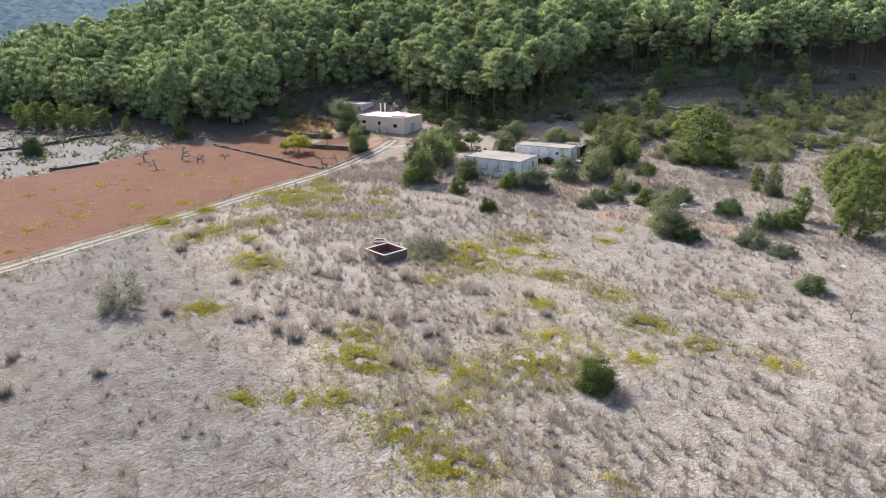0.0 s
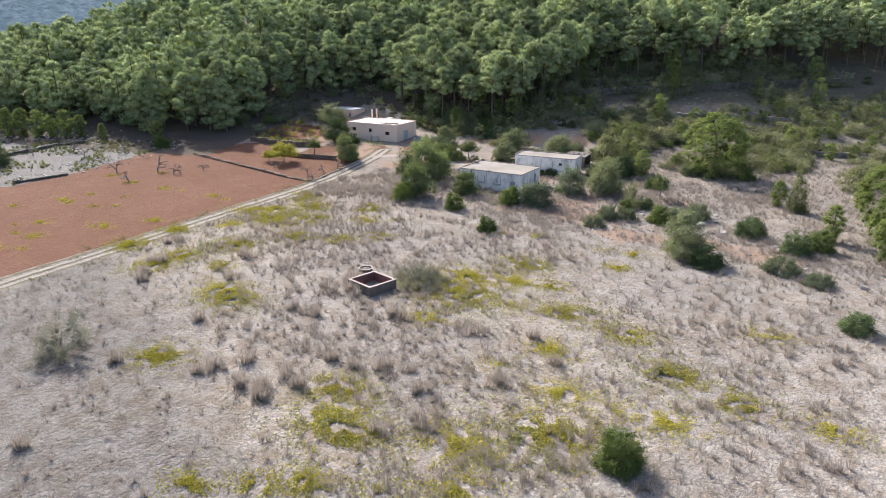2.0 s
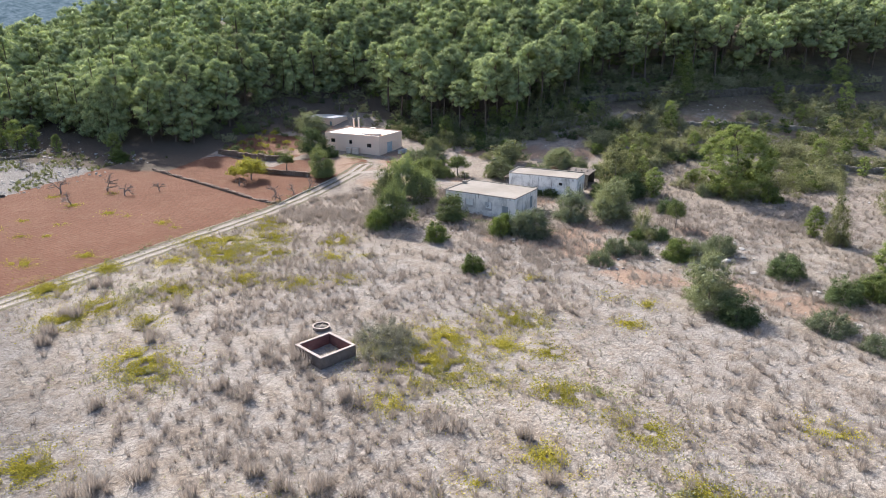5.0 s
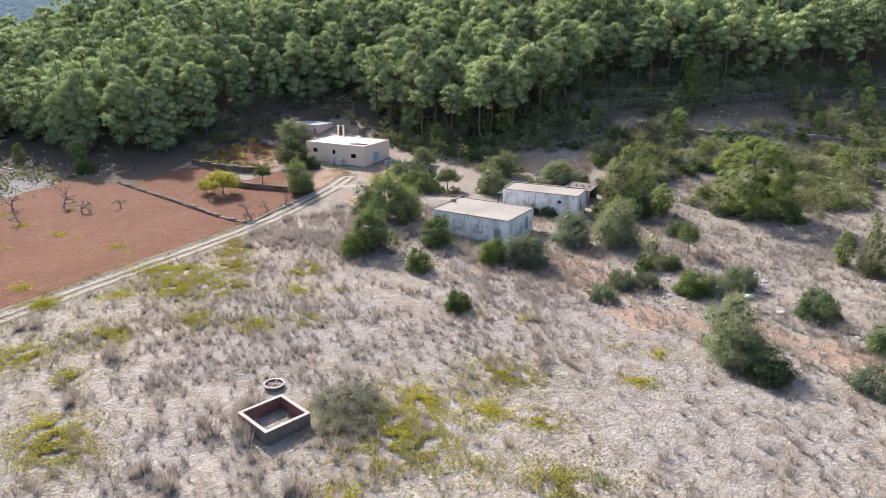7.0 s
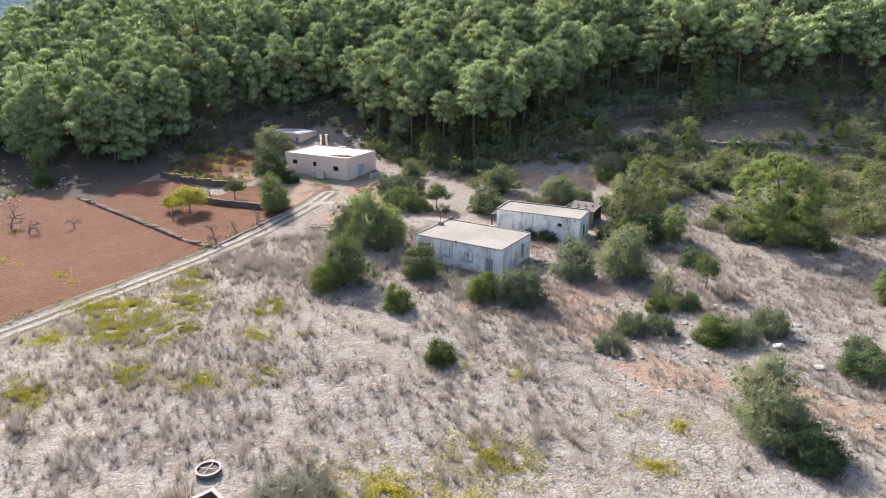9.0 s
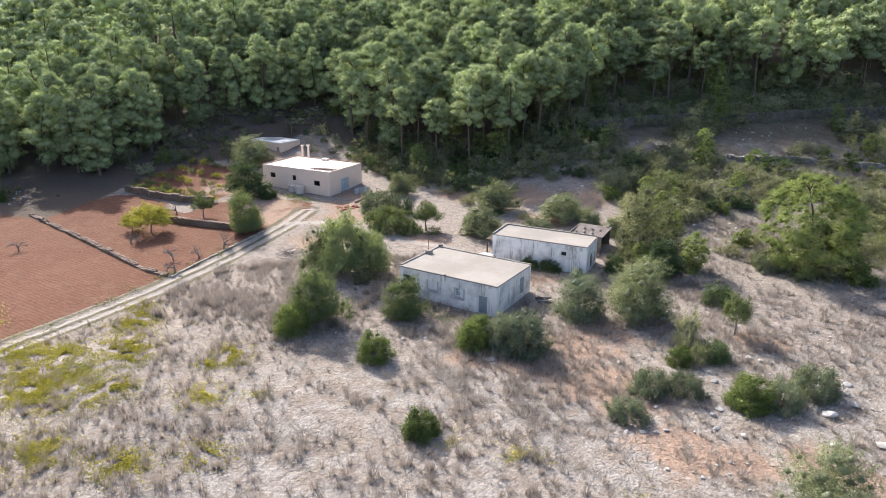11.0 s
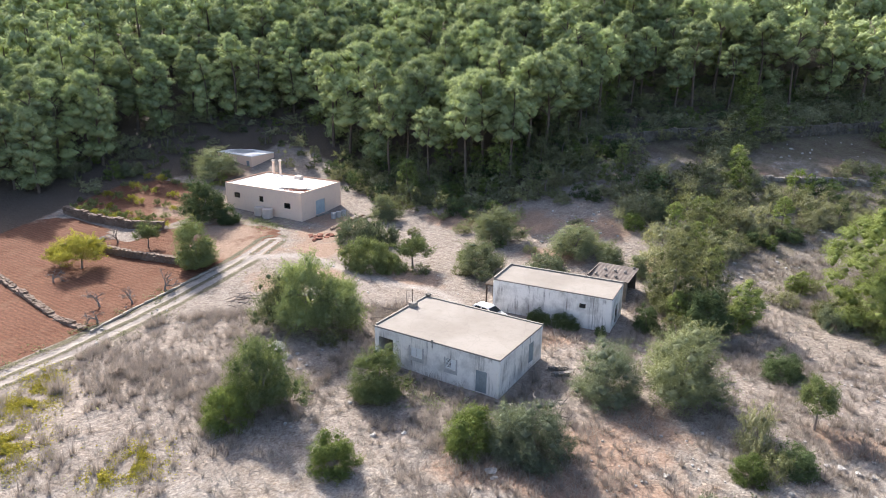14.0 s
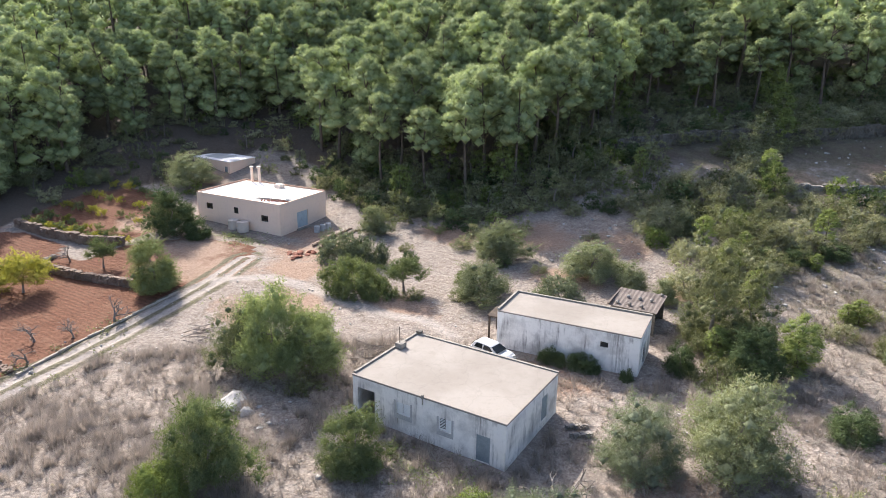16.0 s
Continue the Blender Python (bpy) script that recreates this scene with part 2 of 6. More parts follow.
def plaster_mat(name, base, stain, amount, streak=1.0):
    """Old plaster or limewash: large patches, and runs of dirt that start here and there below the roof."""
    n = Nodes(name)
    v = n.coord()
    patch, blotch, fine = n.noise(v, 0.45, 5, 0.65), n.noise(v, 2.2, 5, 0.7), n.noise(v, 16, 4)
    run = n.noise(n.coord(scale=(3.4, 3.4, 0.22)), 1.0, 6, 0.75)
    where = n.ramp(n.noise(n.coord(scale=(0.8, 0.8, 0.5)), 1.0, 3), (0.44, (0, 0, 0)), (0.66, (1, 1, 1)))
    c = n.mix(n.ramp(patch, (0.46, (0, 0, 0)), (0.66, (amount * 0.55,) * 3)), base, stain)
    c = n.mix(n.math("MULTIPLY", where, n.ramp(run, (0.47, (0, 0, 0)), (0.64, (amount * streak,) * 3))), c, stain)
    c = n.mix(n.ramp(blotch, (0.52, (0, 0, 0)), (0.74, (0.5, 0.5, 0.5))), c, n.mix(1.0, c, (0.78, 0.77, 0.76), "MULTIPLY"))
    n.bump(n.math("ADD", fine, blotch), 0.35, 0.03)
    return n.finish(c, 0.92, 0.0, 0.2)


def glass_mat():
    n = Nodes("window_glass")
    n.bsdf.inputs["Transmission Weight"].default_value = 1.0
    n.bsdf.inputs["IOR"].default_value = 1.45
    return n.finish((0.75, 0.8, 0.82), 0.03, 0.0, 0.5)


def roof_cement():
    """Sun-bleached cement screed with faint patches, hairline cracks and grey stains."""
    n = Nodes("roof_cement")
    v = n.coord()
    patch, blotch, fine = n.noise(v, 0.22, 4, 0.6), n.noise(v, 1.6, 7, 0.75), n.noise(v, 12, 4)
    c = n.ramp(patch, (0.36, (0.264, 0.234, 0.203)), (0.64, (0.324, 0.291, 0.256)))
    c = n.mix(n.ramp(blotch, (0.50, (0, 0, 0)), (0.70, (0.360, 0.356, 0.349))), c, (0.204, 0.181, 0.155))
    c = n.mix(n.ramp(fine, (0.55, (0, 0, 0)), (0.75, (0.280, 0.277, 0.272))), c, (0.192, 0.170, 0.147))
    crack = n.node("ShaderNodeTexVoronoi", Scale=0.33)
    crack.feature = "DISTANCE_TO_EDGE"
    w = n.t.nodes.new("ShaderNodeVectorMath")
    w.operation = "ADD"
    nz = n.node("ShaderNodeTexNoise", Scale=1.2, Detail=4.0)
    n.link(v, nz.inputs["Vector"])
    n.link(v, w.inputs[0])
    n.link(nz.outputs["Color"], w.inputs[1])
    n.link(w.outputs[0], crack.inputs["Vector"])
    c = n.mix(n.ramp(crack.outputs["Distance"], (0.004, (0.176, 0.174, 0.171)), (0.02, (0, 0, 0))), c, (0.176, 0.158, 0.140))
    n.bump(n.math("ADD", fine, blotch), 0.3, 0.02)
    return n.finish(c, 0.93, 0.0, 0.15)


GROUND = ground_mat()
GREY_PLASTER = plaster_mat("grey_plaster", (0.84, 0.80, 0.745), (0.27, 0.25, 0.225), 1.0, 1.15)
WHITE_PLASTER = plaster_mat("white_limewash", (0.86, 0.84, 0.80), (0.25, 0.235, 0.215), 1.0, 1.25)
PEACH_PLASTER = plaster_mat("peach_paint", (0.84, 0.645, 0.51), (0.70, 0.53, 0.42), 0.4, 0.6)
ROOF_CEMENT = roof_cement()
WHITE_ROOF = rough_mat("white_roof_coat", (0.74, 0.71, 0.68), (0.86, 0.83, 0.80), 0.5, 0.2, 0.01, 12)
PATCH = rough_mat("patching_cement", (0.36, 0.35, 0.335), (0.52, 0.505, 0.48), 1.2, 0.4, 0.02, 10)
KERB = rough_mat("kerb_cement", (0.203, 0.183, 0.156), (0.359, 0.328, 0.281), 1.2, 0.4, 0.02, 14)
PALE_KERB = rough_mat("pale_kerb_cement", (0.27, 0.235, 0.195), (0.45, 0.40, 0.34), 0.9, 0.4, 0.02, 12)
TERRACOTTA = rough_mat("terracotta_edge", (0.250, 0.140, 0.094), (0.374, 0.242, 0.172), 1.2, 0.3, 0.02, 14)
STONE = rough_mat("field_stone", (0.187, 0.164, 0.140), (0.390, 0.359, 0.320), 1.1, 0.6, 0.05, 9, each=0.2)
PALE_STONE = rough_mat("pale_limestone", (0.328, 0.308, 0.281), (0.530, 0.507, 0.476), 1.4, 0.6, 0.04, 8, each=0.15)
RUBBLE = rough_mat("lichened_rubble", (0.120, 0.084, 0.062), (0.285, 0.212, 0.165), 1.1, 0.6, 0.05, 9)
DARK_STONE = rough_mat("mossy_stone", (0.078, 0.070, 0.058), (0.203, 0.183, 0.156), 1.1, 0.6, 0.05, 9)
TANK_PLASTER = rough_mat("tank_render", (0.100, 0.080, 0.068), (0.210, 0.170, 0.145), 0.9, 0.4, 0.02, 12)
TANK_INSIDE = rough_mat("tank_red_lining", (0.148, 0.066, 0.058), (0.234, 0.117, 0.101), 0.8, 0.3, 0.02, 10)
RIM = rough_mat("tank_rim", (0.340, 0.272, 0.240), (0.520, 0.436, 0.390), 1.5, 0.3, 0.01, 14)
SILT = rough_mat("tank_silt", (0.035, 0.022, 0.020), (0.085, 0.058, 0.052), 0.9, 0.5, 0.04, 6)
BARK = rough_mat("bark", (0.078, 0.058, 0.043), (0.187, 0.148, 0.117), 2.0, 0.6, 0.05, 12)
GREY_BARK = rough_mat("grey_bark", (0.156, 0.129, 0.109), (0.312, 0.273, 0.242), 2.0, 0.6, 0.04, 12)
PINE = leaf_mat("pine_needles", (0.120, 0.150, 0.086), (0.570, 0.640, 0.320), 0.26, (1.15, 1.2, 0.8))
YOUNG_PINE = leaf_mat("young_pine_needles", (0.074, 0.100, 0.038), (0.370, 0.420, 0.150), 0.30, (1.2, 1.25, 0.65))
OLIVE = leaf_mat("olive_leaves", (0.095, 0.112, 0.068), (0.350, 0.372, 0.225), 0.26)
CAROB = leaf_mat("carob_leaves", (0.070, 0.094, 0.042), (0.290, 0.325, 0.150), 0.24)
MASTIC = leaf_mat("mastic_leaves", (0.052, 0.076, 0.028), (0.240, 0.290, 0.092), 0.24)
FRESH_LEAF = leaf_mat("fresh_green_leaves", (0.088, 0.114, 0.056), (0.365, 0.415, 0.205), 0.28)
GREY_TWIG = leaf_mat("grey_twigs", (0.130, 0.124, 0.096), (0.350, 0.338, 0.265), 0.25, (1.1, 1.1, 0.9))
GREY_LEAF = leaf_mat("grey_green_leaves", (0.070, 0.088, 0.060), (0.270, 0.300, 0.205), 0.24)
DARK_LEAF = leaf_mat("dark_evergreen_leaves", (0.040, 0.060, 0.030), (0.160, 0.205, 0.095), 0.2)
JUNIPER = leaf_mat("juniper_leaves", (0.082, 0.090, 0.050), (0.300, 0.310, 0.172), 0.26)
ROSEMARY = leaf_mat("rosemary_leaves", (0.130, 0.134, 0.086), (0.420, 0.415, 0.270), 0.28)
YELLOW_LEAF = leaf_mat("yellowing_leaves", (0.17, 0.18, 0.040), (0.41, 0.38, 0.095), 0.4)
YELLOW_WEED = leaf_mat("yellow_weed", (0.260, 0.240, 0.048), (0.580, 0.520, 0.110), 0.3, (1.1, 1.05, 0.6))
STRAW = leaf_mat("straw", (0.240, 0.212, 0.180), (0.544, 0.504, 0.448), 0.25, (1.0, 0.97, 0.92))
BROWN_STRAW = leaf_mat("brown_straw", (0.228, 0.196, 0.170), (0.490, 0.436, 0.386), 0.35, (1.0, 0.95, 0.9))
DARK_WOOD = rough_mat("dark_wood", (0.047, 0.035, 0.027), (0.117, 0.090, 0.070), 1.5, 0.4, 0.02, 16)
BLUE_PAINT = rough_mat("faded_blue_paint", (0.34, 0.39, 0.41), (0.47, 0.52, 0.53), 1.0, 0.2, 0.01, 12)
GREY_PAINT = rough_mat("faded_grey_paint", (0.20, 0.23, 0.245), (0.32, 0.35, 0.36), 1.0, 0.25, 0.01, 12)
WHITE_PAINT = rough_mat("white_paint", (0.66, 0.66, 0.64), (0.80, 0.80, 0.78), 1.2, 0.15, 0.01, 12)
CLAY_TILE = rough_mat("clay_tile", (0.203, 0.078, 0.051), (0.351, 0.156, 0.101), 1.2, 0.5, 0.03, 9)
RUSTY_SHEET = rough_mat("rusty_sheet", (0.090, 0.070, 0.060), (0.205, 0.172, 0.150), 0.8, 0.3, 0.02, 9, rough=0.7)
STEEL = rough_mat("dull_steel", (0.30, 0.30, 0.30), (0.45, 0.45, 0.44), 2, 0.1, 0.01, 20, rough=0.45, metal=0.8)
DRUM = rough_mat("beige_plastic", (0.56, 0.47, 0.40), (0.68, 0.58, 0.50), 1.2, 0.1, 0.01, 12, rough=0.6)
CAN = rough_mat("grey_plastic", (0.34, 0.34, 0.34), (0.50, 0.50, 0.49), 1.2, 0.1, 0.01, 12, rough=0.5)
DARK_GLASS = glass_mat()
DARK = rough_mat("black_rubber", (0.02, 0.02, 0.02), (0.05, 0.05, 0.05), 3, 0.2, 0.01, 20, rough=0.7)


def car_paint():
    n = Nodes("white_car_paint")
    v = n.coord()
    c = n.ramp(n.noise(v, 3.0, 5), (0.35, (0.58, 0.58, 0.57)), (0.65, (0.72, 0.72, 0.71)))
    n.bsdf.inputs["Coat Weight"].default_value = 0.4
    return n.finish(c, 0.35, 0.0, 0.5)


def panel_glass():
    n = Nodes("solar_panel_glass")
    v = n.coord(scale=(6, 1, 1))
    c = n.ramp(n.noise(v, 1.0, 3), (0.3, (0.33, 0.305, 0.285)), (0.7, (0.43, 0.40, 0.375)))
    return n.finish(c, 0.6, 0.0, 0.3)


CAR_WHITE, PANEL = car_paint(), panel_glass()

# ---------------------------------------------------------------- ground
TRACK = ((-88, -40), (-88.5, 0), (-90.3, 27), (-90.6, 50), (-91.1, 72), (-91.1, 84.5), (-91.3, 91), (-92.4, 99), (-93.5, 107), (-94.2, 113), (-94.8, 117), (-96.5, 123))
LANE = ((-94.5, 117), (-90, 120.5), (-85.7, 120.7), (-81.6, 120), (-76.8, 119.6), (-72.5, 119.6), (-69.7, 120.4), (-65.5, 119))
PATH_EAST = ((-22, 92), (-8, 88), (8, 80), (30, 72))
BANK = ((-64, 88), (-55, 89), (-48, 88), (-40, 85), (-27, 82.6), (-18, 79.2), (-12.5, 76.6), (0, 71))
RED_FIELD = ((-91, -60), (-91, 0), (-92.7, 27), (-92.9, 50), (-93.3, 72), (-93.3, 88), (-94.2, 97), (-95.6, 107), (-96.2, 113), (-101, 113), (-116, 112),
             (-120, 115), (-128, 114.5), (-142, 105.6), (-144, 95), (-139.6, 73.6), (-139.4, 62.6), (-142.4, 53.4), (-150, 20), (-156, -60))
YARD = ((-96.5, 112), (-113, 108.5), (-112, 118), (-108, 124), (-99, 127), (-94, 122))
GARDEN = ((-130, 115.7), (-117, 116.6), (-113, 118.8), (-113.5, 128), (-125.7, 134.4), (-135.3, 131), (-136.5, 120.3))
PALE_FIELD = ((-149, 20), (-142.4, 53.4), (-139.4, 62.6), (-139.6, 73.6), (-144, 95), (-143, 105.5), (-128, 115), (-131, 114), (-150, 107), (-163, 99), (-190, 82), (-240, 62), (-260, -20))
BARE_SPOTS = ((-42, 107, 5), (-26, 92, 4), (-16, 93, 4), (-45, 96, 4), (-97, 119, 6), (-89, 124, 6), (-83, 117, 5), (-73, 122, 5), (-86, 113, 5), (-66, 114, 4), (-38, 97, 8), (-30, 91, 6), (-43, 102, 6), (-10, 92, 6), (-50, 95, 4), (-96, 134, 5), (-62, 137, 5), (-48, 139, 5), (-28, 113, 4), (-20, 94, 5), (-34, 186, 6), (-22, 182, 6), (-44, 176, 5), (-33, 180, 5), (-70, 146, 7), (-60, 147, 6), (-80, 143, 6), (-93, 128, 5), (-55, 117, 5), (-104, 122, 7), (-92, 133, 5), (-128, 142, 8), (-141, 141, 7), (-117, 124, 5), (-100, 117, 6), (-136, 112, 6))


def inside(poly, x, y):
    p = np.array(poly, float)
    hit = np.zeros(x.shape, bool)
    for (x0, y0), (x1, y1) in zip(p, np.roll(p, -1, 0)):
        if y0 != y1:
            hit ^= ((y0 > y) != (y1 > y)) & (x < (x1 - x0) * (y - y0) / (y1 - y0) + x0)
    return hit


def away(line, x, y):
    """Distance from a polyline."""
    best = np.full(x.shape, 1e9)
    for (x0, y0), (x1, y1) in zip(line, line[1:]):
        dx, dy = x1 - x0, y1 - y0
        t = np.clip(((x - x0) * dx + (y - y0) * dy) / (dx * dx + dy * dy), 0, 1)
        best = np.minimum(best, np.hypot(x - x0 - t * dx, y - y0 - t * dy))
    return best


def spread(lo, hi, step, far):
    """Even steps between lo and hi, then growing ones out to far."""
    mid, out, d = list(np.arange(lo, hi + 0.01, step)), [], step
    while sum(out) < far:
        d *= 1.35
        out.append(d)
    c = np.cumsum(out)
    return np.array([*(lo - c[::-1]), *mid, *(mid[-1] + c)])


def build_ground():
    gx, gy = spread(-205, 45, 1.0, 2600), spread(-25, 235, 1.0, 2600)
    gx = np.array(sorted({*gx[(gx < -98.5) | (gx > -86.5)], *np.arange(-98.5, -86.4, 0.25)}))   # finer over the ruts of the track
    X, Y = np.meshgrid(gx, gy)
    Z = height(X, Y)
    near = (X > -230) & (X < 70) & (Y > -40) & (Y < 260)
    wob = np.array([noise.noise(Vector((x * 0.35, y * 0.35, 3))) * 0.10 + noise.noise(Vector((x * 0.9, y * 0.9, 8))) * 0.05 if k else 0
                    for x, y, k in zip(X.ravel(), Y.ravel(), near.ravel())]).reshape(X.shape)
    red = inside(RED_FIELD, X, Y) | inside(YARD, X, Y) | inside(GARDEN, X, Y)
    d = away(TRACK, X, Y)
    rut = np.exp(-((d - 0.76) / 0.40) ** 4)
    lane = np.maximum(0.62 * np.exp(-(away(LANE, X, Y) / 1.6) ** 2), 0.5 * np.exp(-(away(PATH_EAST, X, Y) / 1.0) ** 2))
    lane = np.maximum(lane, 0.50 * np.exp(-(away(BANK, X, Y) / 0.7) ** 2))
    pale = inside(PALE_FIELD, X, Y)
    sl, al = -0.57 * X + 0.82 * Y, 0.82 * X + 0.57 * Y
    # needle litter, spread beyond the trees to paint in the wood's shade
    litter = smooth((wood_edge(X, Y) + 10 + 16 * smooth((-al - 5) / 20)) / 8)
    litter = np.maximum(litter, 0.75 * smooth((sl - 166) / 12) * smooth((al + 5) / 14))
    bare = np.zeros(X.shape)
    for bx, by, r in BARE_SPOTS:
        bare = np.maximum(bare, 0.85 * np.exp(-(((X - bx) / r) ** 2 + ((Y - by) / r / 0.7) ** 2)))
    green = np.maximum(0.6 * np.exp(-(((X + 103) / 6) ** 2 + ((Y - 128) / 2.5) ** 2)), 0.55 * np.exp(-(((X + 59) / 6) ** 2 + ((Y - 101.5) / 2) ** 2)))
    green = np.maximum(green, 0.5 * smooth((al - 40) / 12) * smooth((sl - 118) / 16))
    green = np.maximum(green, 0.95 * np.exp(-(d / 0.34) ** 2) + 0.8 * np.exp(-((d - 1.75) / 0.5) ** 2))
    Z = Z + wob * (1 - 0.6 * red) - 0.12 * rut - 0.22 * np.exp(-(away(BANK, X, Y) / 0.8) ** 2) + 0.2 * np.exp(-(away([(p, q + 1.6) for p, q in BANK], X, Y) / 1.0) ** 2)
    Z[(X < -600) | (Y > 700) | (X > 500) | (Y < -500)] -= 4
    ny, nx = X.shape
    i = np.arange(ny * nx).reshape(ny, nx)
    f = np.stack([i[:-1, :-1], i[:-1, 1:], i[1:, 1:], i[1:, :-1]], -1).reshape(-1, 4)
    me = fast_mesh("ground", np.stack([X, Y, Z], -1).reshape(-1, 3), f, GROUND, True)
    ash = 0.8 * smooth((5 - (Y - 18 + 0.5 * (X + 24))) / 13) * smooth((X + 92) / 6)
    for name, cols, last in (("zone", (red, np.maximum(rut, lane), pale), 0.95 * smooth((sl - 100) / 14)), ("cover", (litter, bare, green), ash)):
        at = me.attributes.new(name, "FLOAT_COLOR", "POINT")
        at.data.foreach_set("color", np.stack([*[np.asarray(c, np.float32).ravel() for c in (*cols, last)]], -1).ravel().astype(np.float32))
    tagged(new("ground", me), "dry grass field, red ploughed soil and stony slopes", "ground", kind="structure")


build_ground()


def build_ridge():
    """The far wooded ridge at the end of the valley."""
    v = []
    n = 90
    for j in range(12):
        for i in range(n):
            w = radians(35 + 75 * i / (n - 1))
            r = 1500 + 60 * j
            top = 190 + 50 * noise.noise(Vector((i * 0.09, 0, 1))) + 14 * noise.noise(Vector((i * 0.5, 0, 4)))
            v.append((-r * math.sin(w), r * math.cos(w), -10 + top * (j / 11) ** 0.8 + 6 * noise.noise(Vector((i * 0.8, j * 0.8, 7)))))
    i = np.arange(12 * n).reshape(12, n)
    f = np.stack([i[:-1, :-1], i[:-1, 1:], i[1:, 1:], i[1:, :-1]], -1).reshape(-1, 4)
    m = Nodes("haze_tinted_far_wood")
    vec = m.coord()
    # blue distance haze is mixed into the ridge's base colour
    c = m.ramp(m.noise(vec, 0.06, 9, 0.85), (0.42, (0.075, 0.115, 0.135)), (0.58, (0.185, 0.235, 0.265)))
    tagged(new("backdrop", fast_mesh("backdrop", v, f, m.finish(c, 1.0, 0.0, 0.0), True)), "far wooded ridge across the valley, tinted with blue haze", "backdrop", kind="structure")


build_ridge()

# ---------------------------------------------------------------- houses
def wall_mesh(length, z0, z1, thick, holes, skip_ends=False):
    """A wall along x, its outer face at y = 0, with real openings (x0, x1, z0, z1)."""
    bm = bmesh.new()
    xs = sorted({0, length, *[h[0] for h in holes], *[h[1] for h in holes]})
    zs = sorted({z0, z1, *[h[2] for h in holes], *[h[3] for h in holes]})

    def quad(*p):
        bm.faces.new([bm.verts.new(q) for q in p])

    for xa, xb in zip(xs, xs[1:]):
        for za, zb in zip(zs, zs[1:]):
            xm, zm = (xa + xb) / 2, (za + zb) / 2
            if any(h[0] < xm < h[1] and h[2] < zm < h[3] for h in holes):
                continue
            quad((xa, 0, za), (xb, 0, za), (xb, 0, zb), (xa, 0, zb))
            quad((xa, thick, za), (xa, thick, zb), (xb, thick, zb), (xb, thick, za))
    for xa, xb, za, zb in [(0, length, z0, z1), *holes]:
        quad((xa, 0, za), (xa, 0, zb), (xa, thick, zb), (xa, thick, za))
        quad((xb, 0, za), (xb, thick, za), (xb, thick, zb), (xb, 0, zb))
        quad((xa, 0, zb), (xb, 0, zb), (xb, thick, zb), (xa, thick, zb))
        quad((xa, 0, za), (xa, thick, za), (xb, thick, za), (xb, 0, za))
    bmesh.ops.remove_doubles(bm, verts=bm.verts, dist=0.0005)
    return bm


def house(name, x, y, z, yaw, length, depth, top, holes, wall_mat, label, thick=0.25):
    """Four walls with openings on a footprint whose front left corner is x, y; local z = 0 at the ground there."""
    root = empty(name, pose(x, y, z, 0, 0, yaw))
    tagged(root, label, "house")
    walls = {}
    sides = (("front", length, pose(0, 0, 0)), ("right", depth - 2 * thick, pose(length, thick, 0, 0, 0, 90)),
             ("back", length, pose(length, depth, 0, 0, 0, 180)), ("left", depth - 2 * thick, pose(0, depth - thick, 0, 0, 0, -90)))
    for side, size, m in sides:
        w = part("wall", wall_mesh(size, -0.9, top, thick, holes.get(side, ())), wall_mat, root)
        w.matrix_basis = m
        walls[side] = w
    return root, walls


def window(parent, x0, x1, z0, z1, frame_mat, pane_mat, leaves=2, deep=0.12, label=""):
    """A window in a wall's opening: frame, and its panes or shutters."""
    b = 0.055
    fr = part("window", boxes((x0, x1, deep, deep + 0.06, z0, z0 + b), (x0, x1, deep, deep + 0.06, z1 - b, z1),
                              (x0, x0 + b, deep, deep + 0.06, z0 + b, z1 - b), (x1 - b, x1, deep, deep + 0.06, z0 + b, z1 - b)), frame_mat, parent, label)
    w = (x1 - x0 - 2 * b) / leaves
    for k in range(leaves):
        xa = x0 + b + k * w
        part("pane", boxes((xa + 0.015, xa + w - 0.015, deep + 0.02, deep + 0.045, z0 + b + 0.01, z1 - b - 0.01)), pane_mat[k % len(pane_mat)], fr)
    return fr


# -- grey house in front
A_Z = 1.75
a_holes = {"front": ((0.45, 1.95, 0.0, 2.4), (3.8, 5.0, 1.35, 2.28), (7.33, 8.33, 1.25, 2.18), (10.25, 11.27, -0.05, 1.9)),
           "right": ((5.3, 6.3, 0.6, 2.5),)}
house_a, wa = house("old_farmhouse", -65, 104, A_Z, 0, 12.4, 8.3, 3.2, a_holes, GREY_PLASTER, "grey weathered plaster farmhouse with flat cement roof")
part("roof", boxes((-0.04, 12.44, -0.05, 8.34, 3.2, 3.34), bevel=0.02), ROOF_CEMENT, house_a, "pale stained cement roof slab")
part("kerb", boxes((-0.05, 0.14, 0.16, 8.35, 3.34, 3.46), bevel=0.02), KERB, house_a, "weathered cement roof kerb")
part("kerb", boxes((0.15, 12.45, 8.16, 8.35, 3.34, 3.44), bevel=0.02), KERB, house_a)
window(wa["front"], 3.8, 5.0, 1.35, 2.28, WHITE_PAINT, (WHITE_PAINT, WHITE_PAINT), 2, 0.06, "closed white shuttered window")
w2 = window(wa["front"], 7.33, 8.33, 1.25, 2.18, WHITE_PAINT, (DARK, WHITE_PAINT), 2, 0.05, "half-shuttered louvred window")
for k in range(7):
    part("slat", boxes((7.4, 7.82, 0.045, 0.075, 1.33 + k * 0.115, 1.385 + k * 0.115)), WHITE_PAINT, w2)
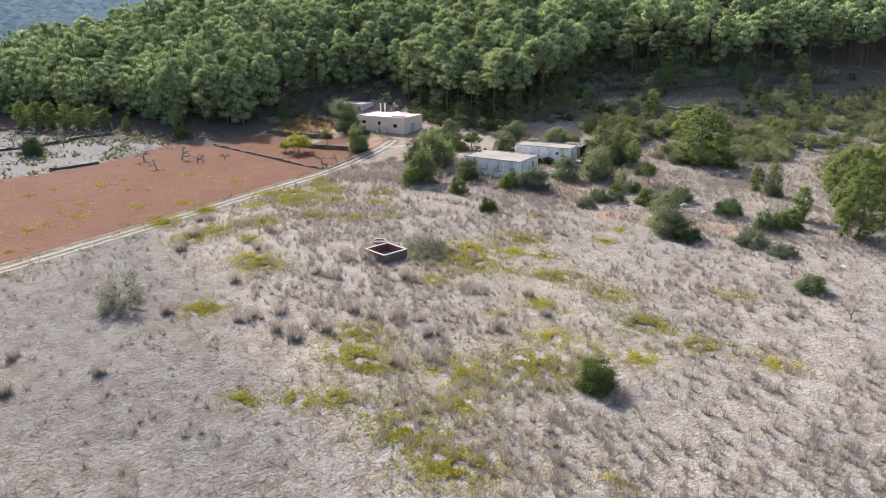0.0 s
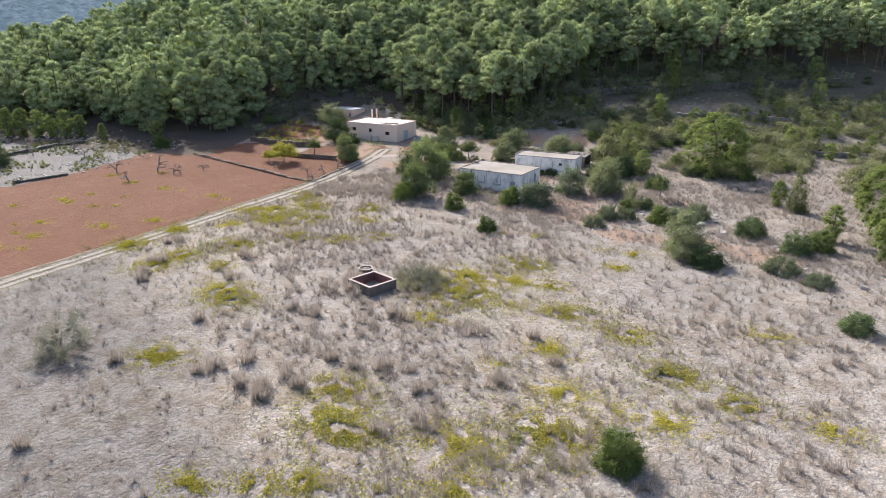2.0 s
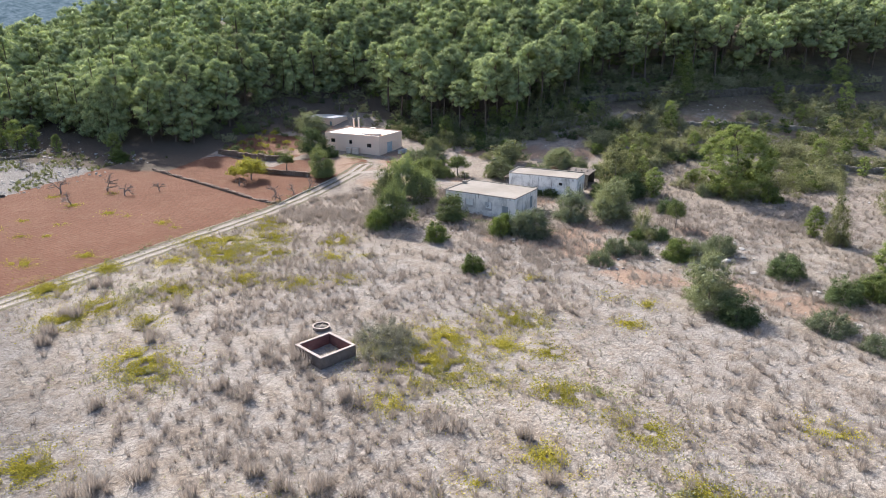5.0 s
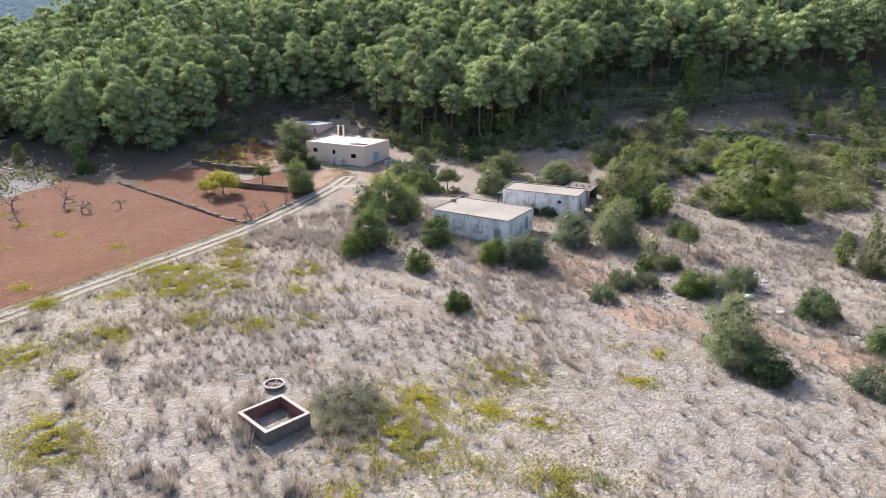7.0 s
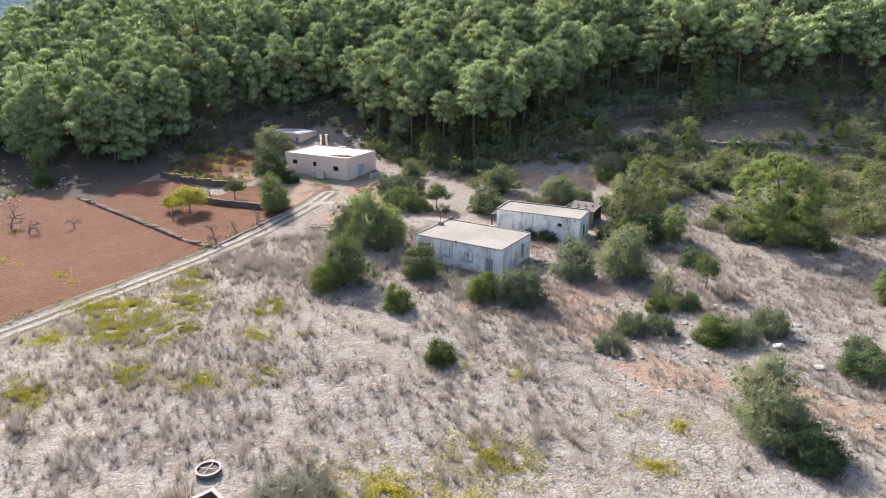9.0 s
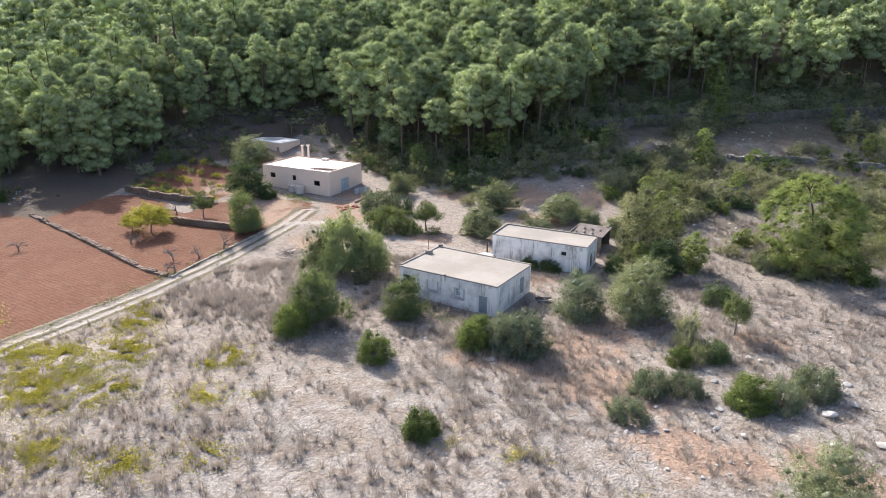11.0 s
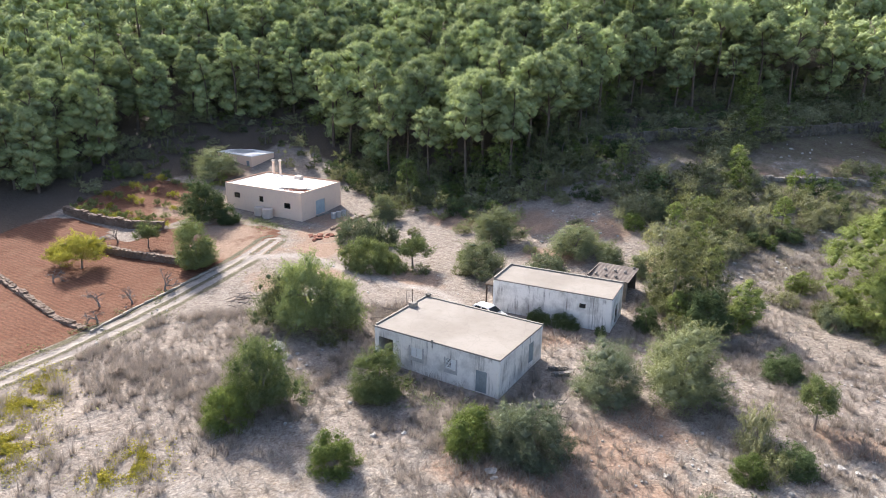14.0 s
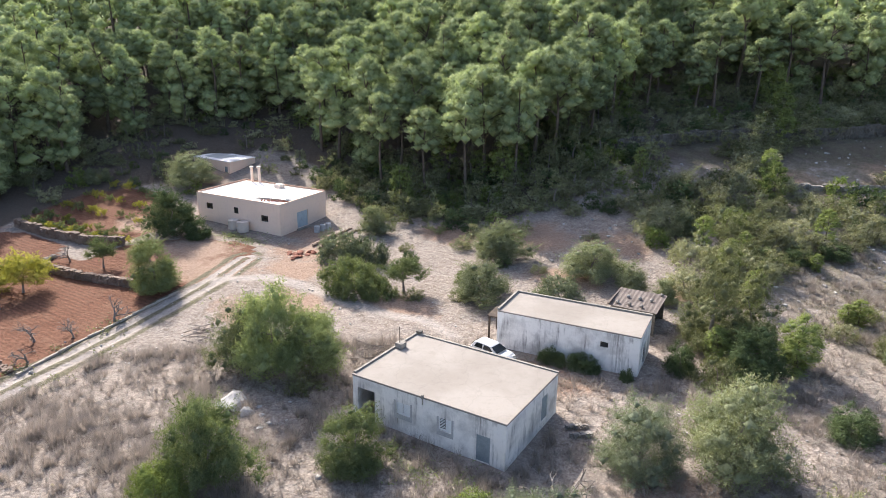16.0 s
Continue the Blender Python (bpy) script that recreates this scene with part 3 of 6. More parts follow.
for x0, x1, z0 in ((3.62, 5.18, 1.0), (7.18, 8.5, 0.85)):
    part("trim", boxes((x0, x1, -0.012, -0.001, z0, z0 + 0.34)), PATCH, wa["front"], "bare grey cement patch under the window")
    for xa, xb in ((x0, x0 + 0.16), (x1 - 0.16, x1)):
        part("trim", boxes((xa, xb, -0.010, -0.001, z0 + 0.345, z0 + 1.40)), PATCH, wa["front"])
da = part("door", boxes((10.29, 11.23, 0.05, 0.10, -0.03, 1.86), bevel=0.008), GREY_PAINT, house_a, "closed grey-blue wooden door")
part("door_handle", boxes((10.40, 10.43, 0.02, 0.05, 0.92, 1.04)), STEEL, da)
part("door_frame", boxes((10.25, 10.29, 0.02, 0.14, -0.05, 1.9), (11.23, 11.27, 0.02, 0.14, -0.05, 1.9), (10.29, 11.23, 0.02, 0.14, 1.86, 1.9)), GREY_PAINT, house_a)
part("doorway_leaf", boxes((12.30, 12.34, 5.55, 6.55, 0.6, 2.5)), GREY_PAINT, house_a, "faded grey shutter leaf")
bm = bmesh.new()
cyl(bm, 6.05, -0.06, 2.75, 3.45, 0.04, seg=10)
box(bm, 5.97, 6.13, -0.13, 0.0, 3.2, 3.5)
part("downpipe", bm, KERB, house_a, "broken stub of a cement downpipe")
bm = bmesh.new()
box(bm, 0.1, 0.75, 5.1, 5.75, 3.342, 3.78, bevel=0.05)
part("roof_block", bm, KERB, house_a, "low weathered masonry block on the roof edge")
bm = bmesh.new()
cyl(bm, 0.38, 5.35, 3.78, 5.1, 0.035, 0.03, seg=10)
part("mast", bm, DARK_WOOD, house_a, "thin dark roof mast")
part("roof_stone", boxes((0.05, 0.5, 8.1, 8.5, 3.46, 3.66), bevel=0.06), DARK_STONE, house_a)

# -- long white building behind it
B_Z = 1.95
house_b, wb = house("outbuilding", -61.3, 119.4, B_Z, 5.9, 12.3, 5.0, 3.45, {"front": ((9.1, 9.75, 2.05, 2.56),), "right": ((1.6, 2.5, 0.2, 2.2),)}, WHITE_PLASTER,
                    "long white limewashed outbuilding with streaked walls and flat roof")
part("roof", boxes((-0.03, 12.33, -0.04, 5.04, 3.45, 3.57), bevel=0.02), ROOF_CEMENT, house_b, "pale cement roof slab")
part("kerb", boxes((-0.04, 0.14, 0.0, 5.05, 3.57, 3.74), bevel=0.02), KERB, house_b)
part("kerb", boxes((0.15, 12.34, 4.86, 5.05, 3.57, 3.72), bevel=0.02), KERB, house_b)
window(wb["front"], 9.1, 9.75, 2.05, 2.56, DARK_WOOD, (DARK,), 1, 0.15, "small dark square window")
part("door", boxes((12.15, 12.20, 1.88, 2.72, 0.1, 2.15)), DARK_WOOD, house_b, "dark timber door")
part("lean_to_post", boxes((-1.3, -1.15, 1.2, 1.35, -0.4, 2.3), (-1.3, -1.15, 3.2, 3.35, -0.4, 2.3), (-1.4, -0.02, 1.1, 3.5, 2.3, 2.42)), DARK_WOOD, house_b, "small dark timber lean-to")

# -- shed with a sheet roof behind
shed = tagged(empty("shed", pose(-54.2, 128.6, 2.0, 0, 0, 3)), "tumbledown shed with rusty corrugated sheet roof", "shed")
bm = bmesh.new()
for k in range(44):
    xa = -0.15 + k * 0.1
    z = 2.55 + 0.016 * math.sin(k * math.pi / 2)
    z2 = 2.55 + 0.016 * math.sin((k + 1) * math.pi / 2)
    q = [bm.verts.new(p) for p in ((xa, -0.2, z), (xa + 0.1, -0.2, z2), (xa + 0.1, 4.3, z2 + 0.25), (xa, 4.3, z + 0.25))]
    bm.faces.new(q)
bmesh.ops.remove_doubles(bm, verts=bm.verts, dist=0.001)
bmesh.ops.solidify(bm, geom=bm.faces[:], thickness=0.02)
part("roof", bm, RUSTY_SHEET, shed, "rusty corrugated metal sheets")
for x0, x1, y0, y1 in ((0, 4.1, 0, 0.2), (0, 4.1, 3.9, 4.1), (0, 0.2, 0.2, 3.9)):
    part("wall", boxes((x0, x1, y0, y1, -0.6, 2.5)), DARK_STONE, shed)
part("beam", boxes((-0.25, -0.1, -0.3, 4.4, 2.62, 2.80)), RUSTY_SHEET, shed)
for k in range(7):
    bm = bmesh.new()
    bmesh.ops.create_icosphere(bm, subdivisions=1, radius=0.2, matrix=Matrix.Translation((0.5 + 0.55 * k, 0.5 + (k * 1.7) % 3.4, 2.72 + 0.05 * ((k * 1.7) % 3.4))))
    part("weight_stone", bm, STONE, shed)

# -- peach house
C_Z = 3.0
c_holes = {"front": ((1.66, 2.82, 2.17, 2.98), (6.6, 7.4, 2.12, 2.97), (11.27, 12.47, 1.68, 2.52)), "right": ((3.05, 5.3, 0.35, 2.5),)}
house_c, wc = house("country_house", -113.0, 130.1, C_Z, 3.7, 14.5, 9.5, 4.25, c_holes, PEACH_PLASTER, "peach-painted single-storey house with bright white flat roof")
part("roof", boxes((0.25, 14.25, 0.25, 9.25, 4.02, 4.16)), WHITE_ROOF, house_c, "bright white coated flat roof")
for r in ((-0.02, 0.22, 0.0, 9.5, 4.25, 4.36), (0.22, 14.5, 9.28, 9.52, 4.25, 4.36)):
    part("kerb", boxes(r, bevel=0.02), TERRACOTTA, house_c, "terracotta coping")
for r in ((0.23, 14.5, -0.02, 0.2, 4.25, 4.28), (14.3, 14.52, 0.21, 9.27, 4.25, 4.28)):
    part("coping", boxes(r), PEACH_PLASTER, house_c)
for h in c_holes["front"]:
    w = window(wc["front"], *h, DARK_WOOD, (DARK_GLASS,), 2, 0.1, "dark timber window with bars")
    part("shutter_back", boxes((h[0] + 0.01, h[1] - 0.01, 0.19, 0.22, h[2] + 0.01, h[3] - 0.01)), DARK_WOOD, w)
    for k in range(4):
        xb = h[0] + (h[1] - h[0]) * (k + 1) / 5
        part("bar", boxes((xb - 0.012, xb + 0.012, 0.03, 0.05, h[2], h[3])), DARK, w)
dc = part("garage_door", boxes((14.32, 14.38, 3.32, 4.41, 0.36, 2.73), (14.32, 14.38, 4.43, 5.53, 0.36, 2.73), bevel=0.008), BLUE_PAINT, house_c, "faded blue double door")
part("door_handle", boxes((14.38, 14.42, 4.3, 4.34, 1.3, 1.45)), STEEL, dc)
part("doorstep", boxes((14.505, 15.0, 3.1, 5.6, -0.1, 0.33), bevel=0.02), KERB, house_c)
for cx, cy, ct in ((1.7, 9.0, 6.45), (3.1, 9.0, 6.6)):
    bm = bmesh.new()
    cyl(bm, cx, cy, 4.15, ct - 0.22, 0.2, seg=18)
    ch = part("chimney", bm, PEACH_PLASTER, house_c, "round peach chimney pipe")
    bm = bmesh.new()
    cyl(bm, cx, cy, ct - 0.22, ct - 0.14, 0.22, 0.33, seg=18)
    cyl(bm, cx, cy, ct - 0.14, ct, 0.33, 0.30, seg=18)
    part("cap", bm, DRUM, ch)
part("roof_tank", boxes((7.5, 8.7, 7.0, 7.9, 4.165, 4.85), bevel=0.06), DRUM, house_c, "beige water tank on the roof")
part("tank_base", boxes((7.3, 8.9, 6.8, 8.1, 4.162, 4.25)), WHITE_ROOF, house_c)
bm = boxes((0, 4.8, 0, 2.2, -0.04, 0.04), bevel=0.01)
sp = part("solar_panel", bm, PANEL, house_c, "tilted grey solar panel")
sp.matrix_basis = pose(9.0, 1.3, 4.40, 19, 0, 10)
part("panel_frame", boxes((-0.04, 4.84, -0.05, -0.005, -0.06, 0.06), (-0.04, 4.84, 2.205, 2.25, -0.06, 0.06)), STEEL, sp)
for k in range(4):
    part("bracket", boxes((0.5 + k, 0.56 + k, 1.9, 1.96, -0.75, -0.045)), STEEL, sp)
for k in range(11):
    bm = bmesh.new()
    cyl(bm, 0, 0, -0.2, 0.2, 0.1, 0.085, seg=10)
    tl = part("clay_tile", bm, CLAY_TILE, house_c)
    tl.matrix_basis = pose(10.9 + 0.33 * k, 0.75 + 0.09 * (k % 3) + 0.11 * k, 4.27, 90, 0, 25 + 13 * k)

# -- small store behind the peach house
D_Z = 5.3
house_d, wd = house("store", -131.6, 145.0, D_Z, -1.0, 8.7, 5.4, 2.62, {"front": ((7.35, 8.15, -0.1, 1.85),)}, PEACH_PLASTER, "small peach store with white flat roof")
part("roof", boxes((-0.05, 8.75, -0.05, 5.45, 2.62, 2.74), bevel=0.02), WHITE_ROOF, house_d)
part("door", boxes((7.39, 8.11, 0.06, 0.11, -0.05, 1.82)), GREY_PAINT, house_d, "grey door")
part("roof_sheet", boxes((1.2, 5.4, 1.2, 4.4, 2.743, 2.78), bevel=0.01), CAN, house_d, "grey sheet lying on the roof")


# ---------------------------------------------------------------- yard things
def drum(x, y, r, h, mat, label, name="water_drum"):
    root = tagged(empty(name, pose(x, y, ground_z(x, y) - 0.03)), label, "drum", "drums by the house")
    bm = bmesh.new()
    prof = ((0, r * 0.9), (0.05, r), (h * 0.34, r), (h * 0.36, r * 1.04), (h * 0.39, r), (h * 0.66, r), (h * 0.68, r * 1.04), (h * 0.71, r), (h - 0.04, r), (h, r * 0.94))
    for (z0, r0), (z1, r1) in zip(prof, prof[1:]):
        cyl(bm, 0, 0, z0, z1, r0, r1, 24, caps=False)
    bmesh.ops.remove_doubles(bm, verts=bm.verts, dist=0.001)
    part("body", bm, mat, root)
    bm = bmesh.new()
    cyl(bm, 0, 0, h - 0.06, h - 0.02, r * 0.93, seg=24)
    part("lid", bm, mat, root)
    bm = bmesh.new()
    cyl(bm, 0, 0, 0.0, 0.02, r * 0.88, seg=24)
    part("base", bm, mat, root)
    return root


drum(-105.9, 129.9, 0.72, 1.25, DRUM, "beige plastic water drum beside the wall")
drum(-104.1, 129.8, 0.78, 1.35, DRUM, "beige plastic water drum beside the wall")
for x, y in ((-95.9, 134.9), (-95.7, 135.8), (-95.5, 136.7)):
    drum(x, y, 0.38, 0.9, CAN, "grey plastic drum in the yard", "storage_drum")


def car(x, y, yaw):
    z = ground_z(x, y)
    root = tagged(empty("hatchback_car", pose(x, y, z - 0.02, 0, 0, yaw)), "white hatchback car parked between the buildings", "car")
    # side profile, front at +x
    low = [(-1.92, 0.30), (-1.95, 0.62), (-1.86, 0.95), (-1.0, 0.98), (0.72, 0.95), (1.55, 0.84), (1.90, 0.66), (1.93, 0.34), (1.62, 0.24), (-1.66, 0.24)]
    cab = [(-1.80, 0.97), (-1.52, 1.38), (-1.15, 1.46), (-0.05, 1.46), (0.22, 1.40), (0.98, 0.955)]

    def extrude(profile, w0, w1):
        bm = bmesh.new()
        zmin, zmax = min(p[1] for p in profile), max(p[1] for p in profile)
        rows = []
        for sgn in (-1, 1):
            rows.append([bm.verts.new((px, sgn * (w0 + (w1 - w0) * (pz - zmin) / (zmax - zmin)), pz)) for px, pz in profile])
        bm.faces.new(rows[0])
        bm.faces.new(rows[1][::-1])
        for k in range(len(profile)):
            k2 = (k + 1) % len(profile)
            bm.faces.new((rows[0][k], rows[0][k2], rows[1][k2], rows[1][k]))
        bmesh.ops.bevel(bm, geom=bm.edges[:], offset=0.06, segments=2, affect="EDGES", profile=0.6)
        return bm

    part("body", extrude(low, 0.80, 0.80), CAR_WHITE, root)
    part("cabin", extrude(cab, 0.77, 0.60), CAR_WHITE, root)
    part("windscreen", glass_pane(((0.32, -0.57, 1.37), (0.32, 0.57, 1.37), (0.98, 0.68, 1.02), (0.98, -0.68, 1.02))), CAR_GLASS, root)
    part("rear_window", glass_pane(((-1.84, -0.62, 1.06), (-1.84, 0.62, 1.06), (-1.60, 0.54, 1.36), (-1.60, -0.54, 1.36))), CAR_GLASS, root)
    for s in (-1, 1):
        for xa, xb, xc, xd in ((-1.40, -0.55, -0.58, -1.22), (-0.45, 0.62, 0.12, -0.42)):
            part("side_window", glass_pane(((xa, s * 0.775, 1.03), (xb, s * 0.775, 1.03), (xc, s * 0.66, 1.38), (xd, s * 0.66, 1.38))), CAR_GLASS, root)
        part("headlight", boxes((1.72, 1.93, s * 0.60 - 0.14, s * 0.60 + 0.14, 0.60, 0.74), bevel=0.03), CAN, root)
        part("mirror", boxes((0.50, 0.64, s * 0.88 - 0.07, s * 0.88 + 0.07, 0.98, 1.10), bevel=0.03), CAR_WHITE, root)
        part("tail_light", boxes((-1.93, -1.84, s * 0.66 - 0.08, s * 0.66 + 0.08, 0.66, 0.92), bevel=0.02), CLAY_TILE, root)
        for wx in (-1.25, 1.25):
            bm = bmesh.new()
            bmesh.ops.create_cone(bm, cap_ends=True, segments=24, radius1=0.3, radius2=0.3, depth=0.19, matrix=pose(wx, s * 0.73, 0.3, 90))
            wh = part("wheel", bm, DARK, root)
            bm = bmesh.new()
            bmesh.ops.create_cone(bm, cap_ends=True, segments=16, radius1=0.18, radius2=0.17, depth=0.03, matrix=pose(wx, s * 0.835, 0.3, 90))
            part("rim", bm, STEEL, wh)
    part("bumper", boxes((1.86, 1.97, -0.74, 0.74, 0.34, 0.52), bevel=0.03), CAN, root)


def glass_pane(corners):
    bm = bmesh.new()
    bm.faces.new([bm.verts.new(c) for c in corners])
    bmesh.ops.solidify(bm, geom=bm.faces[:], thickness=0.03)
    return bm


def car_glass():
    n = Nodes("car_glass")
    return n.finish((0.03, 0.037, 0.042), 0.06, 0.0, 0.6)


CAR_GLASS = car_glass()
car(-60.5, 117.15, -10)

# ---------------------------------------------------------------- water tank and well
tank = tagged(empty("water_tank", pose(-51.05, 53.75, 0.35, 0, 0, -13.5)), "open square masonry water tank with reddish lining", "water tank")
TW, TD, TH = 4.1, 4.0, 1.36
for r in ((0, TW, 0, 0.24, -0.4, TH), (0, TW, TD - 0.24, TD, -0.4, TH), (0, 0.24, 0.24, TD - 0.24, -0.4, TH), (TW - 0.24, TW, 0.24, TD - 0.24, -0.4, TH)):
    part("wall", boxes(r), TANK_PLASTER, tank)
for r in ((0.243, TW - 0.243, 0.243, 0.27, 0.05, TH - 0.03), (0.243, TW - 0.243, TD - 0.27, TD - 0.243, 0.05, TH - 0.03),
          (0.243, 0.27, 0.272, TD - 0.272, 0.05, TH - 0.03), (TW - 0.27, TW - 0.243, 0.272, TD - 0.272, 0.05, TH - 0.03)):
    part("lining", boxes(r), TANK_INSIDE, tank, "dark red tank lining")
for r in ((-0.03, TW + 0.03, -0.03, 0.26, TH, TH + 0.07), (-0.03, TW + 0.03, TD - 0.26, TD + 0.03, TH, TH + 0.07),
          (-0.03, 0.26, 0.262, TD - 0.262, TH, TH + 0.07), (TW - 0.26, TW + 0.03, 0.262, TD - 0.262, TH, TH + 0.07)):
    part("rim", boxes(r, bevel=0.015), RIM, tank, "pale pinkish rim")
part("floor", boxes((0.1, TW - 0.1, 0.1, TD - 0.1, -0.3, 0.12)), SILT, tank, "dark silt on the tank floor")
for k in range(12):
    bm = bmesh.new()
    bmesh.ops.create_icosphere(bm, subdivisions=1, radius=random.uniform(0.07, 0.17), matrix=pose(0.7 + 0.22 * k, 0.35 + 0.4 * random.random(), 0.16))
    part("debris", bm, PALE_STONE, tank, "lump of pale rubble" if k == 0 else "")

well = tagged(empty("well_head", pose(-52.9, 59.5, 0.42, 0, 0, 20)), "round well head with cross bars, beside the tank", "well")
bm = bmesh.new()
for r, z0, z1 in ((0.86, -0.3, 0.62), (0.70, 0.62, -0.3)):
    cyl(bm, 0, 0, min(z0, z1), max(z0, z1), r, seg=32, caps=False)
part("curb", bm, TANK_PLASTER, well)


def ring(r0, r1, z0, z1, seg=36):
    bm = bmesh.new()
    rows = []
    for r, z in ((r0, z0), (r1, z0), (r1, z1), (r0, z1)):
        rows.append([bm.verts.new((r * math.cos(2 * math.pi * k / seg), r * math.sin(2 * math.pi * k / seg), z)) for k in range(seg)])
    for a, b in zip(rows, rows[1:] + rows[:1]):
        for k in range(seg):
            bm.faces.new((a[k], a[(k + 1) % seg], b[(k + 1) % seg], b[k]))
    return bm


part("rim", ring(0.76, 0.92, 0.62, 0.69), RIM, well)
part("cover", ring(0.02, 0.69, 0.5, 0.53), DARK_STONE, well, "dark well shaft cover")
part("bar", boxes((-0.69, 0.69, -0.025, 0.025, 0.63, 0.68)), RIM, well)
part("bar", boxes((-0.025, 0.025, -0.69, -0.03, 0.63, 0.68), (-0.025, 0.025, 0.03, 0.69, 0.63, 0.68)), RIM, well)


# ---------------------------------------------------------------- dry stone walls, rocks
CUBE = np.array([(x, y, z) for x in (-1, 1) for y in (-1, 1) for z in (-1, 1)], float)
CUBE_F = np.array([(0, 1, 3, 2), (4, 6, 7, 5), (0, 4, 5, 1), (2, 3, 7, 6), (0, 2, 6, 4), (1, 5, 7, 3)])


def rubble(points, sizes, squash=0.75):
    """Rough blocks at points, as arrays."""
    out = []
    for p, s in zip(points, sizes):
        c = CUBE * 0.5 * s * RNG.uniform(0.62, 1.12, (8, 3)) * (RNG.uniform(0.8, 1.35), RNG.uniform(0.8, 1.2), squash)
        w = RNG.uniform(0, 6.28)
        rot = np.array([(math.cos(w), -math.sin(w), 0), (math.sin(w), math.cos(w), 0), (0, 0, 1)])
        out.append((c @ rot.T + p, CUBE_F))
    return join_arrays(out)


def stone_wall(line, high, wide, size, mat, label, crest=0.15):
    pts, sizes = [], []
    for (x0, y0), (x1, y1) in zip(line, line[1:]):
        length = math.hypot(x1 - x0, y1 - y0)
        nx, ny = -(y1 - y0) / length, (x1 - x0) / length
        for k in range(int(length / (size * 0.72))):
            u = (k + RNG.uniform(0, 1)) * size * 0.72 / length
            x, y = x0 + u * (x1 - x0), y0 + u * (y1 - y0)
            top = high + crest * noise.noise(Vector((x * 0.4, y * 0.4, 2)))
            z = -0.15
            while z < top:
                for side in ((-0.5, 0.5) if wide > size * 1.3 else (0,)):
                    o = side * (wide - size * 0.6) + RNG.normal(0, 0.04)
                    pts.append((x + nx * o + RNG.normal(0, 0.05), y + ny * o + RNG.normal(0, 0.05), ground_z(x, y) + z + size * 0.3))
                    sizes.append(size * RNG.uniform(0.75, 1.35))
                z += size * 0.58
    v, f = rubble(np.array(pts), sizes)
    tagged(new("dry_stone_wall", fast_mesh("dry_stone_wall", v, f, mat)), label, "stone wall", "dry stone walls", "structure")


stone_wall(((-133.5, 99.8), (-115, 97.2), (-99, 94.6), (-93.8, 94.6)), 0.16, 0.55, 0.27, RUBBLE, "low dry stone wall across the red field", 0.3)
stone_wall(((-115.5, 108.8), (-107.5, 109.7), (-100.8, 111.3)), 0.75, 0.45, 0.34, RUBBLE, "low stone retaining wall in red soil")
stone_wall(((-115.6, 108.9), (-116.7, 111.9)), 0.3, 0.4, 0.3, STONE, "low stone edging")
stone_wall(((-131, 115.2), (-124, 115.2), (-117.2, 116.2), (-112.5, 118.3)), 1.0, 0.5, 0.34, RUBBLE, "stone terrace wall of the garden")


def cement_kerb(line):
    """A low cement kerb cast in uneven lengths."""
    bm = bmesh.new()
    for (x0, y0), (x1, y1) in zip(line, line[1:]):
        length, yaw = math.hypot(x1 - x0, y1 - y0), math.degrees(math.atan2(y1 - y0, x1 - x0))
        n = max(1, round(length / 1.6))
        for k in range(n):
            u = (k + 0.5) / n
            x, y = x0 + u * (x1 - x0), y0 + u * (y1 - y0)
            part_bm = boxes((-length / n / 2 + 0.02, length / n / 2 - 0.02, -0.11, 0.11, -0.35, 0.15 + RNG.uniform(0, 0.06)), bevel=0.03)
            part_bm.transform(pose(x, y, ground_z(x, y), 0, 0, yaw + RNG.normal(0, 1.2)))
            me = bpy.data.meshes.new("piece")
            part_bm.to_mesh(me)
            part_bm.free()
            bm.from_mesh(me)
            bpy.data.meshes.remove(me)
    me = bpy.data.meshes.new("kerb")
    bm.to_mesh(me)
    bm.free()
    me.materials.append(PALE_KERB)
    tagged(new("kerb", me), "low pale cement kerb between track and red field", "kerb", kind="structure")


cement_kerb(((-93.1, 94.6), (-94.4, 100.2), (-95.2, 107), (-95.7, 113)))

stone_wall(((-68.1, 169.6), (-56.9, 180.9), (-42.3, 192), (-26.3, 206), (-8, 220)), 1.5, 0.6, 0.42, DARK_STONE, "long dark terrace wall below the wood")
stone_wall(((-53.7, 170.6), (-43, 173.4), (-34, 179), (-26.4, 182.2), (-8, 191)), 0.55, 0.6, 0.4, STONE, "broken stone terrace wall")
stone_wall(((-22, 160), (-8, 166), (8, 170)), 0.8, 0.6, 0.42, STONE, "broken stone terrace wall")
stone_wall(((-92.2, 130.6), (-92.6, 135.0), (-92.4, 138.5)), 0.12, 1.3, 0.3, RUBBLE, "heap of loose field stones by the yard")
stone_wall(((-50.8, 110.4), (-49.4, 111.4)), 0.22, 1.2, 0.24, STONE, "heap of dark rubble beside the house")
stone_wall(((-141, 63), (-139, 72.5)), 0.35, 0.5, 0.32, DARK_STONE, "stone bank at the edge of the stony field")
stone_wall(((-171, 68), (-168, 75), (-169, 88), (-166.6, 94.7)), 0.45, 0.5, 0.34, DARK_STONE, "stone bank in the stony field")


